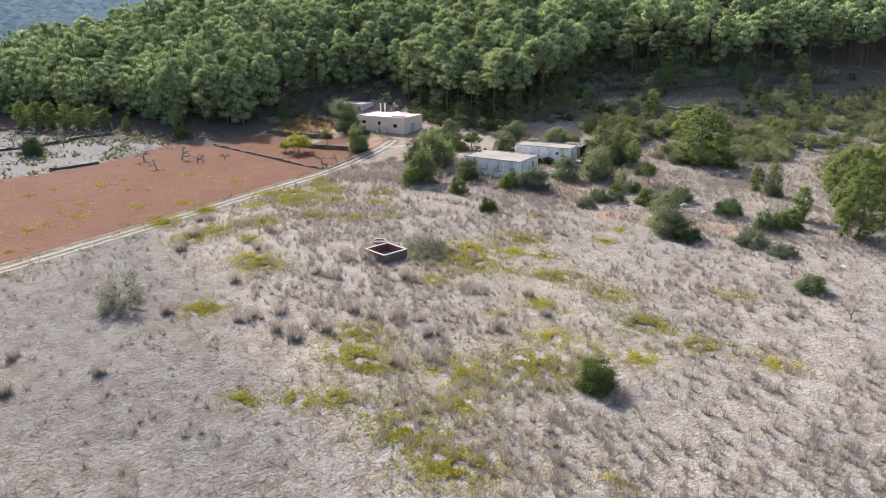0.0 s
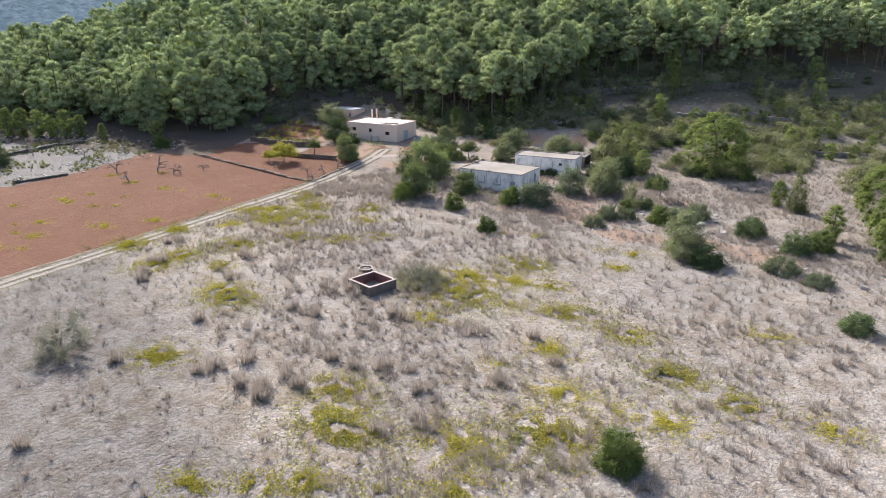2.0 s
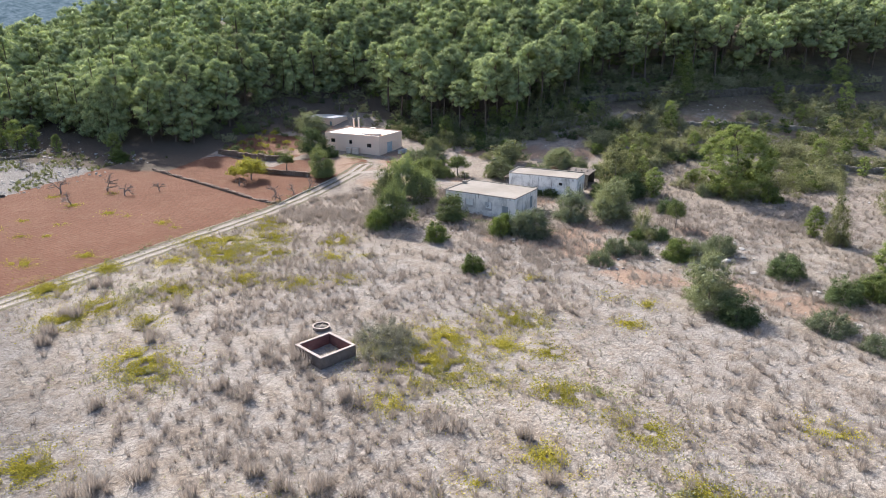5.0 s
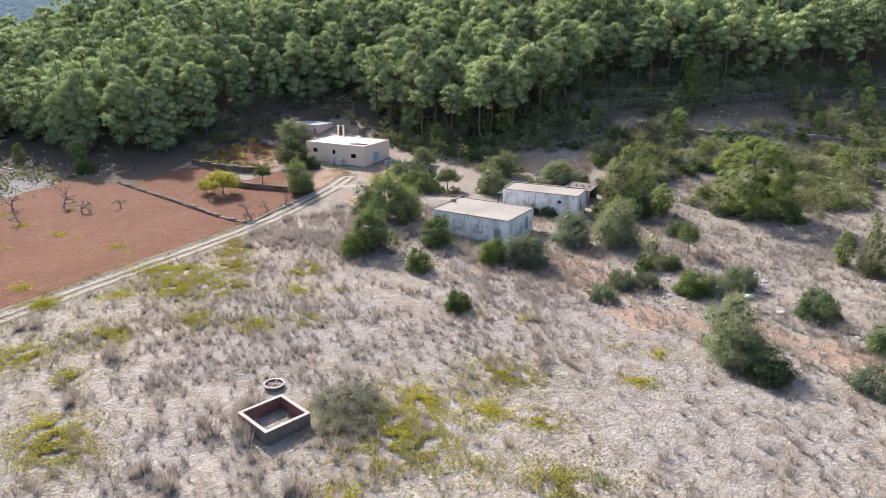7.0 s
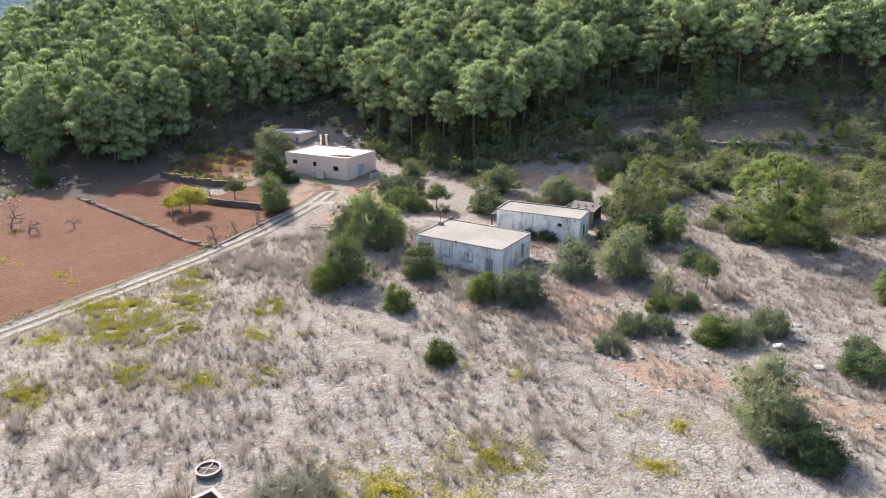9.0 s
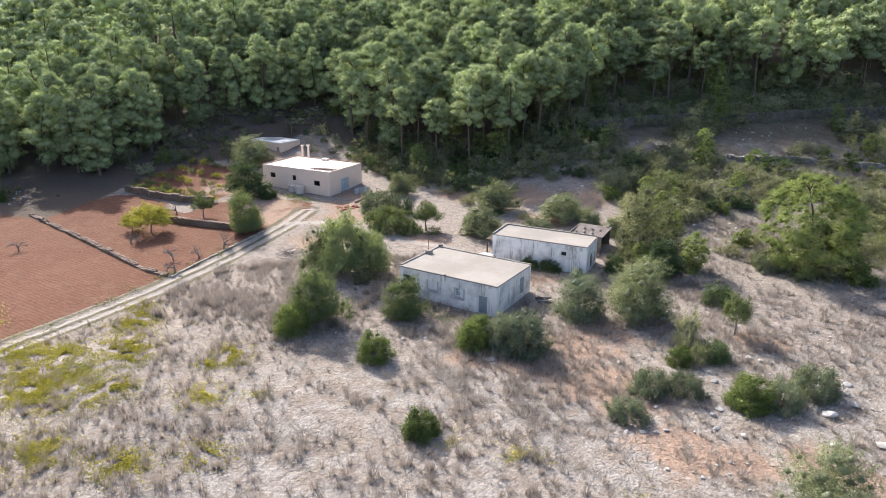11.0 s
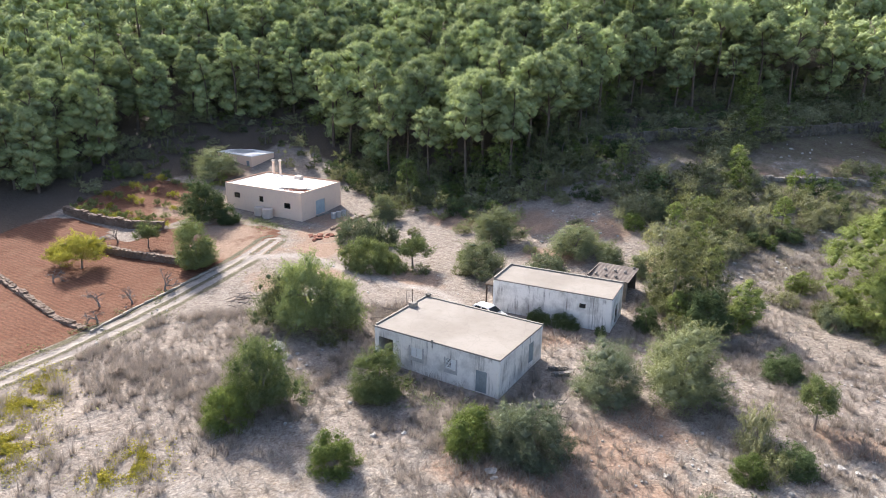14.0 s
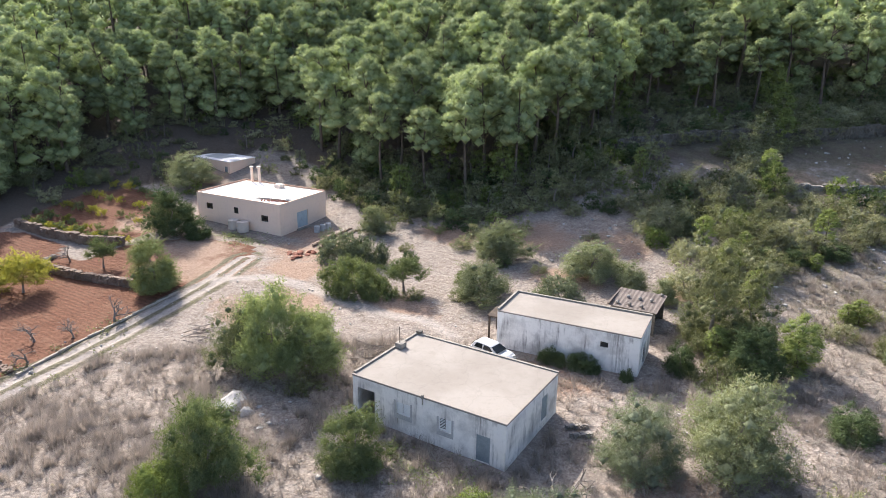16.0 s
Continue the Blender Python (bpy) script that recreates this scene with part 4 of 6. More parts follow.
def rock(x, y, size, mat, label):
    bm = bmesh.new()
    bmesh.ops.create_icosphere(bm, subdivisions=2, radius=size)
    cuts = [Vector(RNG.normal(0, 1, 3)).normalized() for _ in range(11)]
    k = RNG.uniform(0, 50)
    for v in bm.verts:
        v.co *= 1 + 0.45 * noise.noise(v.co / size * 0.9 + Vector((k, 0, 0))) + 0.15 * noise.noise(v.co / size * 2.5 + Vector((k, 3, 0)))
        for c in cuts:
            over = v.co.dot(c) - 0.5 * size
            if over > 0:
                v.co -= c * over * 0.9
        v.co.z *= 0.5
    bmesh.ops.recalc_face_normals(bm, faces=bm.faces)
    me = bpy.data.meshes.new("stone")
    bm.to_mesh(me)
    bm.free()
    me.materials.append(mat)
    ob = new("stone", me)
    ob.matrix_world = pose(x, y, ground_z(x, y) + size * 0.18, 0, 0, RNG.uniform(0, 360))
    tagged(ob, label, "stone", "loose stones")


for x, y, s in ((-48.8, 95.4, 0.55), (-48.2, 95.0, 0.3), (-58.0, 94.5, 0.38), (-73.1, 100.2, 1.5), (-71.6, 99.8, 0.8), (-70.5, 100.2, 0.32), (-69.3, 99.7, 0.30), (-69.4, 98.9, 0.28), (-71.5, 100.9, 0.30), (-56.3, 95.9, 0.30), (-38.5, 101.5, 0.35), (-35.5, 99.8, 0.3),
                (-20.5, 97.6, 0.5), (-17.5, 99.5, 0.6), (-12.5, 101.5, 0.55), (-10.0, 97.0, 0.45), (-5.0, 99.0, 0.5), (-26.5, 95.2, 0.4), (-15.0, 106.0, 0.6), (-31.0, 104.0, 0.35), (-62.3, 97.0, 0.3), (-9.0, 90.2, 0.5), (-5.5, 89.0, 0.55), (-3.0, 86.6, 0.5), (1.0, 85.5, 0.6), (3.6, 83.0, 0.45), (-12.5, 91.4, 0.4), (-33.4, 95.6, 0.35), (-29.2, 97.0, 0.4), (-29.3, 108.7, 0.35), (-28.4, 109.0, 0.4), (-27.4, 108.9, 0.35), (-26.5, 108.9, 0.4), (-30.2, 102.6, 0.5), (-28.9, 98.1, 0.45), (-24.7, 110.7, 0.45), (-21.5, 110.1, 0.5), (-21.2, 101.9, 0.75), (-19.5, 104.8, 0.6), (-34.4, 91.0, 0.3), (-33.3, 91.6, 0.35), (-32.4, 92.1, 0.3), (-31.8, 92.8, 0.3), (-28.5, 95.2, 0.35), (-20.2, 108.4, 0.5)):
    rock(x, y, s, PALE_STONE, "pale limestone rock in dry grass")
for k in range(14):
    rock(-91.5 + RNG.normal(0, 0.8), 127.4 + RNG.normal(0, 0.8), RNG.uniform(0.3, 0.6), CLAY_TILE, "lump of broken reddish masonry")


def scree(name, n, area, size, mat, label):
    pts = []
    while len(pts) < n:
        x, y = RNG.uniform(*area[0]), RNG.uniform(*area[1])
        if noise.noise(Vector((x * 0.12, y * 0.12, 5))) > -0.05 + RNG.normal(0, 0.2) and not blocked(x, y):
            pts.append((x, y, ground_z(x, y) + 0.02))
    v, f = rubble(np.array(pts), RNG.uniform(0.35, 1.3, n) ** 1.5 * size)
    tagged(new(name, fast_mesh(name, v, f, mat)), label, "stones", kind="stuff")


HOUSES = ((-65.5, -52, 103.5, 113), (-62.5, -48.3, 119, 126.5), (-55, -49.5, 128, 133.5), (-114, -97.5, 129.5, 141.5), (-132.5, -122, 144, 151.5), (-52, -45.5, 52, 58.5), (-54, -51.8, 58.4, 60.6), (-63.6, -58.8, 116.2, 119))


def blocked(x, y, grow=0.0):
    return any(a - grow < x < b + grow and c - grow < y < d + grow for a, b, c, d in HOUSES)


scree("loose_stones", 800, ((-45, 10), (88, 125)), 0.17, PALE_STONE, "pale stones strewn over the dry slope")
scree("field_stones", 1300, ((-195, -138), (45, 106)), 0.34, PALE_STONE, "pale stones strewn over the stony field")
scree("hill_stones", 600, ((-70, 0), (140, 195)), 0.28, PALE_STONE, "pale stones on the terraced slope")
scree("yard_stones", 250, ((-96, -62), (92, 142)), 0.15, PALE_STONE, "pale stones round the houses")


# ---------------------------------------------------------------- plants
def cards(p, n, length, width, out=0.35):
    """One small leaf spray at each point p, lying across n or, with out, pointing along it: triangles."""
    k = len(p)
    n = n / (np.linalg.norm(n, axis=1, keepdims=True) + 1e-9) + RNG.normal(0, 0.38, (k, 3))
    d = np.cross(n, RNG.normal(0, 1, (k, 3)))
    d /= np.linalg.norm(d, axis=1, keepdims=True) + 1e-9
    d += out * n
    d /= np.linalg.norm(d, axis=1, keepdims=True) + 1e-9
    s = np.cross(d, n)
    s /= np.linalg.norm(s, axis=1, keepdims=True) + 1e-9
    ln = (length * RNG.uniform(0.6, 1.35, k))[:, None]
    w = (width * RNG.uniform(0.6, 1.3, k))[:, None]
    v = np.stack([p - d * ln * 0.45 - s * w * 0.5, p - d * ln * 0.45 + s * w * 0.5, p + d * ln * 0.6], 1)
    return v.reshape(-1, 3), np.arange(3 * k).reshape(k, 3)


def lobe_points(lobes, per, lift=True):
    """Points and outward ways on the outer parts of lobes (x, y, z, radius, flatness)."""
    ps, ns = [], []
    for x, y, z, r, flat in lobes:
        k = max(6, int(per * r * r))
        u = RNG.normal(0, 1, (k, 3))
        if lift:
            u[:, 2] = np.where(u[:, 2] < -0.3, -u[:, 2], u[:, 2])
        u /= np.linalg.norm(u, axis=1, keepdims=True)
        q = u * (RNG.uniform(0.45, 1.0, k) ** 0.5)[:, None] * r
        q[:, 2] *= flat
        ps.append(q + (x, y, z))
        ns.append(u + (0, 0, 0.35))
    return np.concatenate(ps), np.concatenate(ns)


def pine_lobes(h, spread_, low, rng, n, fat=1.0, flat=0.8):
    """Lobes of a deep, uneven crown between low * h and h, widest a little below its middle."""
    out = []
    for k in range(n):
        w = 2.4 * k + rng.uniform(-0.6, 0.6)
        t = rng.uniform(0, 1) ** 0.8
        r = h * fat * rng.uniform(0.050, 0.10) * (1.1 - 0.35 * t)
        prof = (0.62 + 0.9 * t) if t < 0.42 else math.sqrt(max(0.0, 1 - ((t - 0.42) / 0.60) ** 2))
        d = max(0.0, spread_ * prof * (0.5 + 0.58 * rng.uniform(0, 1) ** 0.5) - 0.5 * r)
        z = h * (low + (0.99 - low) * t) - 0.4 * r
        out.append((d * math.cos(w), d * math.sin(w), z, r, flat))
    out.append((0, 0, h * 0.94, h * 0.06 * fat, 0.8))
    return out


OCTA_V = np.array([(1, 0, 0), (-1, 0, 0), (0, 1, 0), (0, -1, 0), (0, 0, 1), (0, 0, -1)], float)
OCTA_F = np.array([(0, 2, 4), (2, 1, 4), (1, 3, 4), (3, 0, 4), (2, 0, 5), (1, 2, 5), (3, 1, 5), (0, 3, 5)])


def cores(lobes, share, rng):
    """The dense inner twigs and leaves of each lobe, as ragged lumps that the outer leaves cover."""
    items, ways = [], []
    for x, y, z, r, flat in lobes:
        v = OCTA_V * (r * share) * rng.uniform(0.65, 1.25, (len(OCTA_V), 1))
        v[:, 2] *= flat
        items.append((v + (x, y, z), OCTA_F))
        ways.append(OCTA_V)
    return (*join_arrays(items), np.concatenate(ways))


def unit(a):
    return a / (np.linalg.norm(a, axis=1, keepdims=True) + 1e-9)


def sprays(lobes, n, length, step, rng):
    """Leafy shoots that stand out of the crown: points along arching lines, and the ways that their leaves face."""
    ps, ns = [], []
    for _ in range(n):
        x, y, z, r, flat = lobes[int(rng.integers(len(lobes)))]
        d = np.array((x, y, 0.0)) / (math.hypot(x, y) + 0.3) + rng.normal(0, 0.55, 3) + (0, 0, 0.55)
        d /= np.linalg.norm(d)
        reach = r + length * rng.uniform(0.35, 1.0)
        u = np.arange(0.55 * r, reach, step)
        q = np.array((x, y, z)) + d * u[:, None] + np.array((0, 0, -0.10)) * (u ** 2 / (length + r))[:, None]
        for _ in range(2):
            ps.append(q + rng.normal(0, 0.045 + 0.02 * length, q.shape))
            ns.append(np.tile(d, (len(q), 1)) * 0.6 + rng.normal(0, 0.6, q.shape))
    return np.concatenate(ps), np.concatenate(ns)


def crown_arrays(lobes, per, size, ratio, rng, share=0.6, lift=True, out=0.35, shoots=0, shoot=0.5, clump=0.8):
    """Leaves and cores of a crown: points, triangles and the ways that they face. clump: how far leaves face as their lobe does."""
    p, n = lobe_points(lobes, per, lift)
    if shoots:
        p2, n2 = sprays(lobes, shoots, shoot, size * 0.45, rng)
        p, n = np.concatenate([p, p2]), np.concatenate([n, n2])
    keep = p[:, 2] > 0.02
    p, n = p[keep], n[keep]
    v, f = cards(p, n, size, size * ratio, out)
    face = np.cross(v[1::3] - v[0::3], v[2::3] - v[0::3])
    way = unit(n)
    turn = (face * way).sum(1) < 0
    f[turn] = f[turn][:, (0, 2, 1)]
    face[turn] *= -1
    way = unit(way * clump + unit(face) * (1 - clump))
    cv, cf, cn = cores(lobes, share, rng)
    return np.concatenate([v, cv]), np.concatenate([f, cf + len(v)]), np.concatenate([np.repeat(way, 3, 0), cn])


def crown_mesh(name, lobes, per, size, ratio, mat, rng, share=0.6, lift=True, out=0.35, shoots=0, shoot=0.5, clump=0.55):
    v, f, n = crown_arrays(lobes, per, size, ratio, rng, share, lift, out, shoots, shoot, clump)
    return fast_mesh(name, v, f, mat, normals=n)


def trunk_mesh(name, h, r, lobes, mat, rng, lean=0.04, limbs=8, sides=7):
    limbs = 0 if h < 2.3 else 3 if len(lobes) < 30 else limbs
    p = np.array([(lean * h * t * t * math.cos(3 * t) + 0.03 * h * math.sin(5 * t) * t, lean * h * math.sin(4 * t) * t, h * t) for t in np.linspace(0, 1, 7)])
    p[0, 2] = -0.4
    items = [tube(p, [r * (1.25 if i == 0 else 1 - 0.85 * i / 6) for i in range(7)], sides)]
    for x, y, z, q, _ in rng.permutation(np.array(lobes))[:limbs]:
        zb = max(0.12 * h, min(z - 0.25 * math.hypot(x, y) - 0.05 * h, 0.9 * h))
        i = min(5, int(zb / h * 6))
        b = p[i] + (p[i + 1] - p[i]) * (zb / h * 6 - i)
        m = (b + (x, y, z)) / 2 + (0, 0, 0.02 * h)
        rr = r * 0.38
        items.append(tube([b, m, (x, y, z)], [rr, rr * 0.6, rr * 0.2], 5))
    v, f = join_arrays(items)
    return fast_mesh(name, v, f, mat, True)


SPECIES = {}


def species(kind, variants):
    SPECIES[kind] = variants


def make_pine(seed, h, wide, low, lobes, per, size, mat, fat=1.0, ratio=0.2, shoots=0, shoot=0.5, share=0.5, clump=0.5, flat=0.9):
    rng = np.random.default_rng(seed)
    lb = pine_lobes(h, wide, low, rng, lobes, fat, flat)
    return {"trunk": trunk_mesh("trunk", h * 0.93, 0.017 * h + 0.03, lb, BARK, rng, 0.05, 12),
            "crown": crown_mesh("crown", lb, per, size, ratio, mat, rng, share, True, 0.5, shoots, shoot, clump)}


def make_bush(seed, r, h, n, per, size, mat, trunk_h=0.0, bark=GREY_BARK, ratio=0.42, out=0.8, uneven=0.3, shoots=0, shoot=0.5):
    """A rounded bush, or with trunk_h a low broad tree, about r wide each way and h high."""
    rng = np.random.default_rng(seed)
    lb, ph = [], rng.uniform(0, 6.28, 3)
    for k in range(n):
        w, e = 2.4 * k + rng.uniform(-0.4, 0.4), (rng.uniform(0.0, 0.16) if k < 0.4 * n else rng.uniform(0.1, 1))
        q = rng.uniform(0.15, 0.38) * min(r, h)
        swell = 1 + uneven * (0.22 * math.sin(2 * w + ph[0]) + 0.14 * math.sin(3 * w + ph[1]) + 0.10 * math.sin(5 * w + ph[2]))
        d = max(0.0, r * swell - q * 0.9) * math.sqrt(1 - (e * 0.9) ** 2) * rng.uniform(0.5, 1.0 + 0.12 * uneven)
        z = trunk_h + ((h * (1 + uneven * (0.12 * math.sin(w + ph[1]) + rng.uniform(-0.16, 0.1))) - trunk_h - q) * e) + q * (0.25 if trunk_h == 0 else 0.5)
        lb.append((d * math.cos(w), d * math.sin(w), max(z, trunk_h + q * 0.3), q, 0.85))
    return {"trunk": trunk_mesh("trunk", max(h * 0.6, trunk_h + 0.3), 0.03 * h + 0.02, lb, bark, rng, 0.08, 8, 6), "crown": crown_mesh("crown", lb, per, size, ratio, mat, rng, 0.42, False, out, shoots, shoot)}


def make_bare(seed, h, mat):
    """A leafless orchard tree: a short trunk that forks again and again."""
    rng = np.random.default_rng(seed)
    items, tips = [], []

    def grow(b, d, length, r, level):
        e = b + d * length
        m = (b + e) / 2 + rng.normal(0, 0.06 * length, 3)
        items.append(tube([b, m, e], [r, r * 0.82, r * 0.62], 5))
        if level == 0:
            tips.append(e)
            return
        for _ in range(3 if level > 1 else 2):
            q = d * (1, 1, 0.75) + rng.normal(0, 0.72, 3) + (0, 0, 0.14)
            q /= np.linalg.norm(q)
            grow(e, q, length * rng.uniform(0.68, 0.92), r * 0.6, level - 1)

    grow(np.array((0, 0, -0.2)), np.array((0.1, 0.05, 1.0)), h * 0.28, 0.055 * h, 4)
    v, f = join_arrays(items)
    return {"trunk": fast_mesh("trunk", v, f, mat, True)}


species("pine", [make_pine(11 + k, 12.0, w, low, nl, 92, 0.32, PINE, 1.2, 0.28, 50, 0.45, 0.68, 0.6, 0.78) for k, (w, low, nl) in
                 enumerate(((3.0, 0.46, 50), (2.7, 0.55, 40), (3.4, 0.48, 54), (2.6, 0.20, 58), (3.1, 0.58, 42), (2.9, 0.08, 66)))])
species("young_pine", [make_pine(31 + k, 5.0, 1.45, 0.02, 84, 420, 0.17, YOUNG_PINE, 1.4, 0.22, 90, 0.4) for k in range(3)])
species("big_pine", [make_pine(41 + k, 12.0, 5.2, 0.03, 260, 420, 0.19, YOUNG_PINE, 0.95, 0.24, 300, 0.7) for k in range(2)])
species("lone_pine", [make_pine(46, 12.0, 4.6, 0.06, 150, 150, 0.30, PINE, 1.15, 0.24, 120, 0.6)])
species("mastic", [make_bush(51 + k, 2.2, 3.0, 60, 950, 0.112, MASTIC, shoots=150, shoot=0.3) for k in range(3)])
species("dark_bush", [make_bush(55 + k, 2.2, 3.0, 54, 900, 0.115, DARK_LEAF, shoots=120, shoot=0.35) for k in range(2)])
species("olive", [make_bush(61 + k, 2.8, 4.6, 84, 620, 0.125, OLIVE, 0.35, ratio=0.36, uneven=1.0, shoots=260, shoot=0.95) for k in range(3)])
species("green_tree", [make_bush(66 + k, 2.8, 4.6, 84, 620, 0.125, FRESH_LEAF, 0.5, ratio=0.4, uneven=1.0, shoots=260, shoot=0.8) for k in range(2)])
species("carob", [make_bush(71 + k, 3.3, 5.8, 80, 560, 0.14, CAROB, 0.3, uneven=0.8, shoots=220, shoot=0.7) for k in range(3)])
species("dark_tree", [make_bush(76, 3.3, 5.8, 80, 520, 0.14, DARK_LEAF, 0.4, uneven=0.9, shoots=220, shoot=0.8)])
species("grey_bush", [make_bush(81 + k, 3.0, 4.2, 70, 800, 0.12, GREY_LEAF, 0.0, ratio=0.26, shoots=320, shoot=0.7) for k in range(2)])
species("low_bush", [make_bush(91 + k, 2.4, 1.7, 46, 900, 0.11, OLIVE if k == 1 else MASTIC, shoots=120, shoot=0.3) for k in range(3)])
species("round_bush", [make_bush(96 + k, 2.4, 1.7, 64, 1300, 0.10, CAROB, shoots=200, shoot=0.25) for k in range(2)])
species("grey_low", [make_bush(98 + k, 2.4, 1.7, 52, 950, 0.11, GREY_LEAF, shoots=220, shoot=0.4) for k in range(2)])
species("stem_tree", [make_bush(99, 2.0, 4.2, 46, 700, 0.12, CAROB, 1.9, uneven=0.7, shoots=140, shoot=0.6)])
species("juniper", [make_bush(101 + k, 1.35, 3.6, 34, 420, 0.15, JUNIPER, ratio=0.3, uneven=0.9, shoots=90, shoot=0.5) for k in range(2)])
species("tall_juniper", [make_bush(105 + k, 1.35, 3.6, 130, 1300, 0.075, JUNIPER, ratio=0.3, uneven=0.9, shoots=260, shoot=0.3) for k in range(2)])
species("scrub", [make_bush(111 + k, 1.7, 1.9, 32, 380, 0.15, ROSEMARY if k else JUNIPER, 0.0, ratio=0.3, uneven=0.9, shoots=110, shoot=0.5) for k in range(3)])
species("slope_pine", [make_pine(161 + k, 5.0, 1.5, 0.02, 62, 300, 0.19, YOUNG_PINE, 1.4, 0.22, 70, 0.45) for k in range(3)])
species("slope_bush", [make_bush(151 + k, 1.7, 2.2, 30, 380, 0.15, MASTIC if k else DARK_LEAF, shoots=60, shoot=0.4) for k in range(2)])
species("twig_bush", [make_bush(115 + k, 1.7, 1.9, 22, 260, 0.12, GREY_TWIG, 0.0, ratio=0.26, uneven=0.9, shoots=260, shoot=0.8) for k in range(2)])
species("far_scrub", [make_bush(171 + k, 1.7, 1.9, 24, 150, 0.24, ROSEMARY if k else JUNIPER, 0.0, ratio=0.34, uneven=0.9, shoots=24, shoot=0.5) for k in range(3)])
species("far_juniper", [make_bush(175 + k, 1.35, 3.6, 24, 170, 0.24, JUNIPER, ratio=0.34, uneven=0.8, shoots=20, shoot=0.5) for k in range(2)])
species("far_bush", [make_bush(178 + k, 1.7, 2.2, 24, 150, 0.24, DARK_LEAF if k else MASTIC) for k in range(2)])
species("far_pine", [make_pine(181 + k, 5.0, 1.5, 0.02, 56, 160, 0.26, YOUNG_PINE, 1.4, 0.3) for k in range(2)])
species("almond", [make_bare(121 + k, 3.4, GREY_BARK) for k in range(3)])
species("yellow_tree", [make_bush(131, 2.6, 3.2, 30, 420, 0.16, YELLOW_LEAF, 1.2, uneven=0.7, shoots=90, shoot=0.6)])
species("vine", [make_bush(141 + k, 0.8, 1.2, 12, 420, 0.17, YELLOW_LEAF if k == 1 else CAROB, 0.2, shoots=30, shoot=0.4) for k in range(3)])

WORDS = {"pine": ("pine_tree", "tree"), "young_pine": ("young_pine", "tree"), "big_pine": ("pine_tree", "tree"), "lone_pine": ("pine_tree", "tree"), "mastic": ("bush", "bush"), "olive": ("olive_tree", "tree"),
         "carob": ("carob_tree", "tree"), "grey_bush": ("bush", "bush"), "low_bush": ("bush", "bush"), "stem_tree": ("small_tree", "tree"), "dark_bush": ("bush", "bush"), "far_scrub": ("shrub", "bush"), "twig_bush": ("shrub", "bush"), "far_juniper": ("juniper", "tree"), "far_bush": ("bush", "bush"), "far_pine": ("young_pine", "tree"), "green_tree": ("small_tree", "tree"), "dark_tree": ("carob_tree", "tree"), "tall_juniper": ("juniper", "tree"), "grey_low": ("bush", "bush"), "round_bush": ("bush", "bush"), "juniper": ("juniper", "tree"), "scrub": ("shrub", "bush"),
         "almond": ("almond_tree", "tree"), "yellow_tree": ("fig_tree", "tree"), "vine": ("vine", "plant"), "slope_bush": ("bush", "bush"), "slope_pine": ("young_pine", "tree")}


def plant(kind, x, y, scale=1.0, label="", group="", tall=1.0, variant=None, turn=None):
    forms = SPECIES[kind]
    meshes = forms[int(RNG.integers(len(forms))) if variant is None else variant % len(forms)]
    name, cat = WORDS[kind]
    t = RNG.uniform(0, 360) if turn is None else turn
    root = empty(name, Matrix.LocRotScale((x, y, ground_z(x, y) - 0.05), Euler((0, 0, radians(t))), (scale, scale, scale * tall)))
    tagged(root, label, cat, group)
    for p, me in meshes.items():
        part(p, me, None, root)
    return root


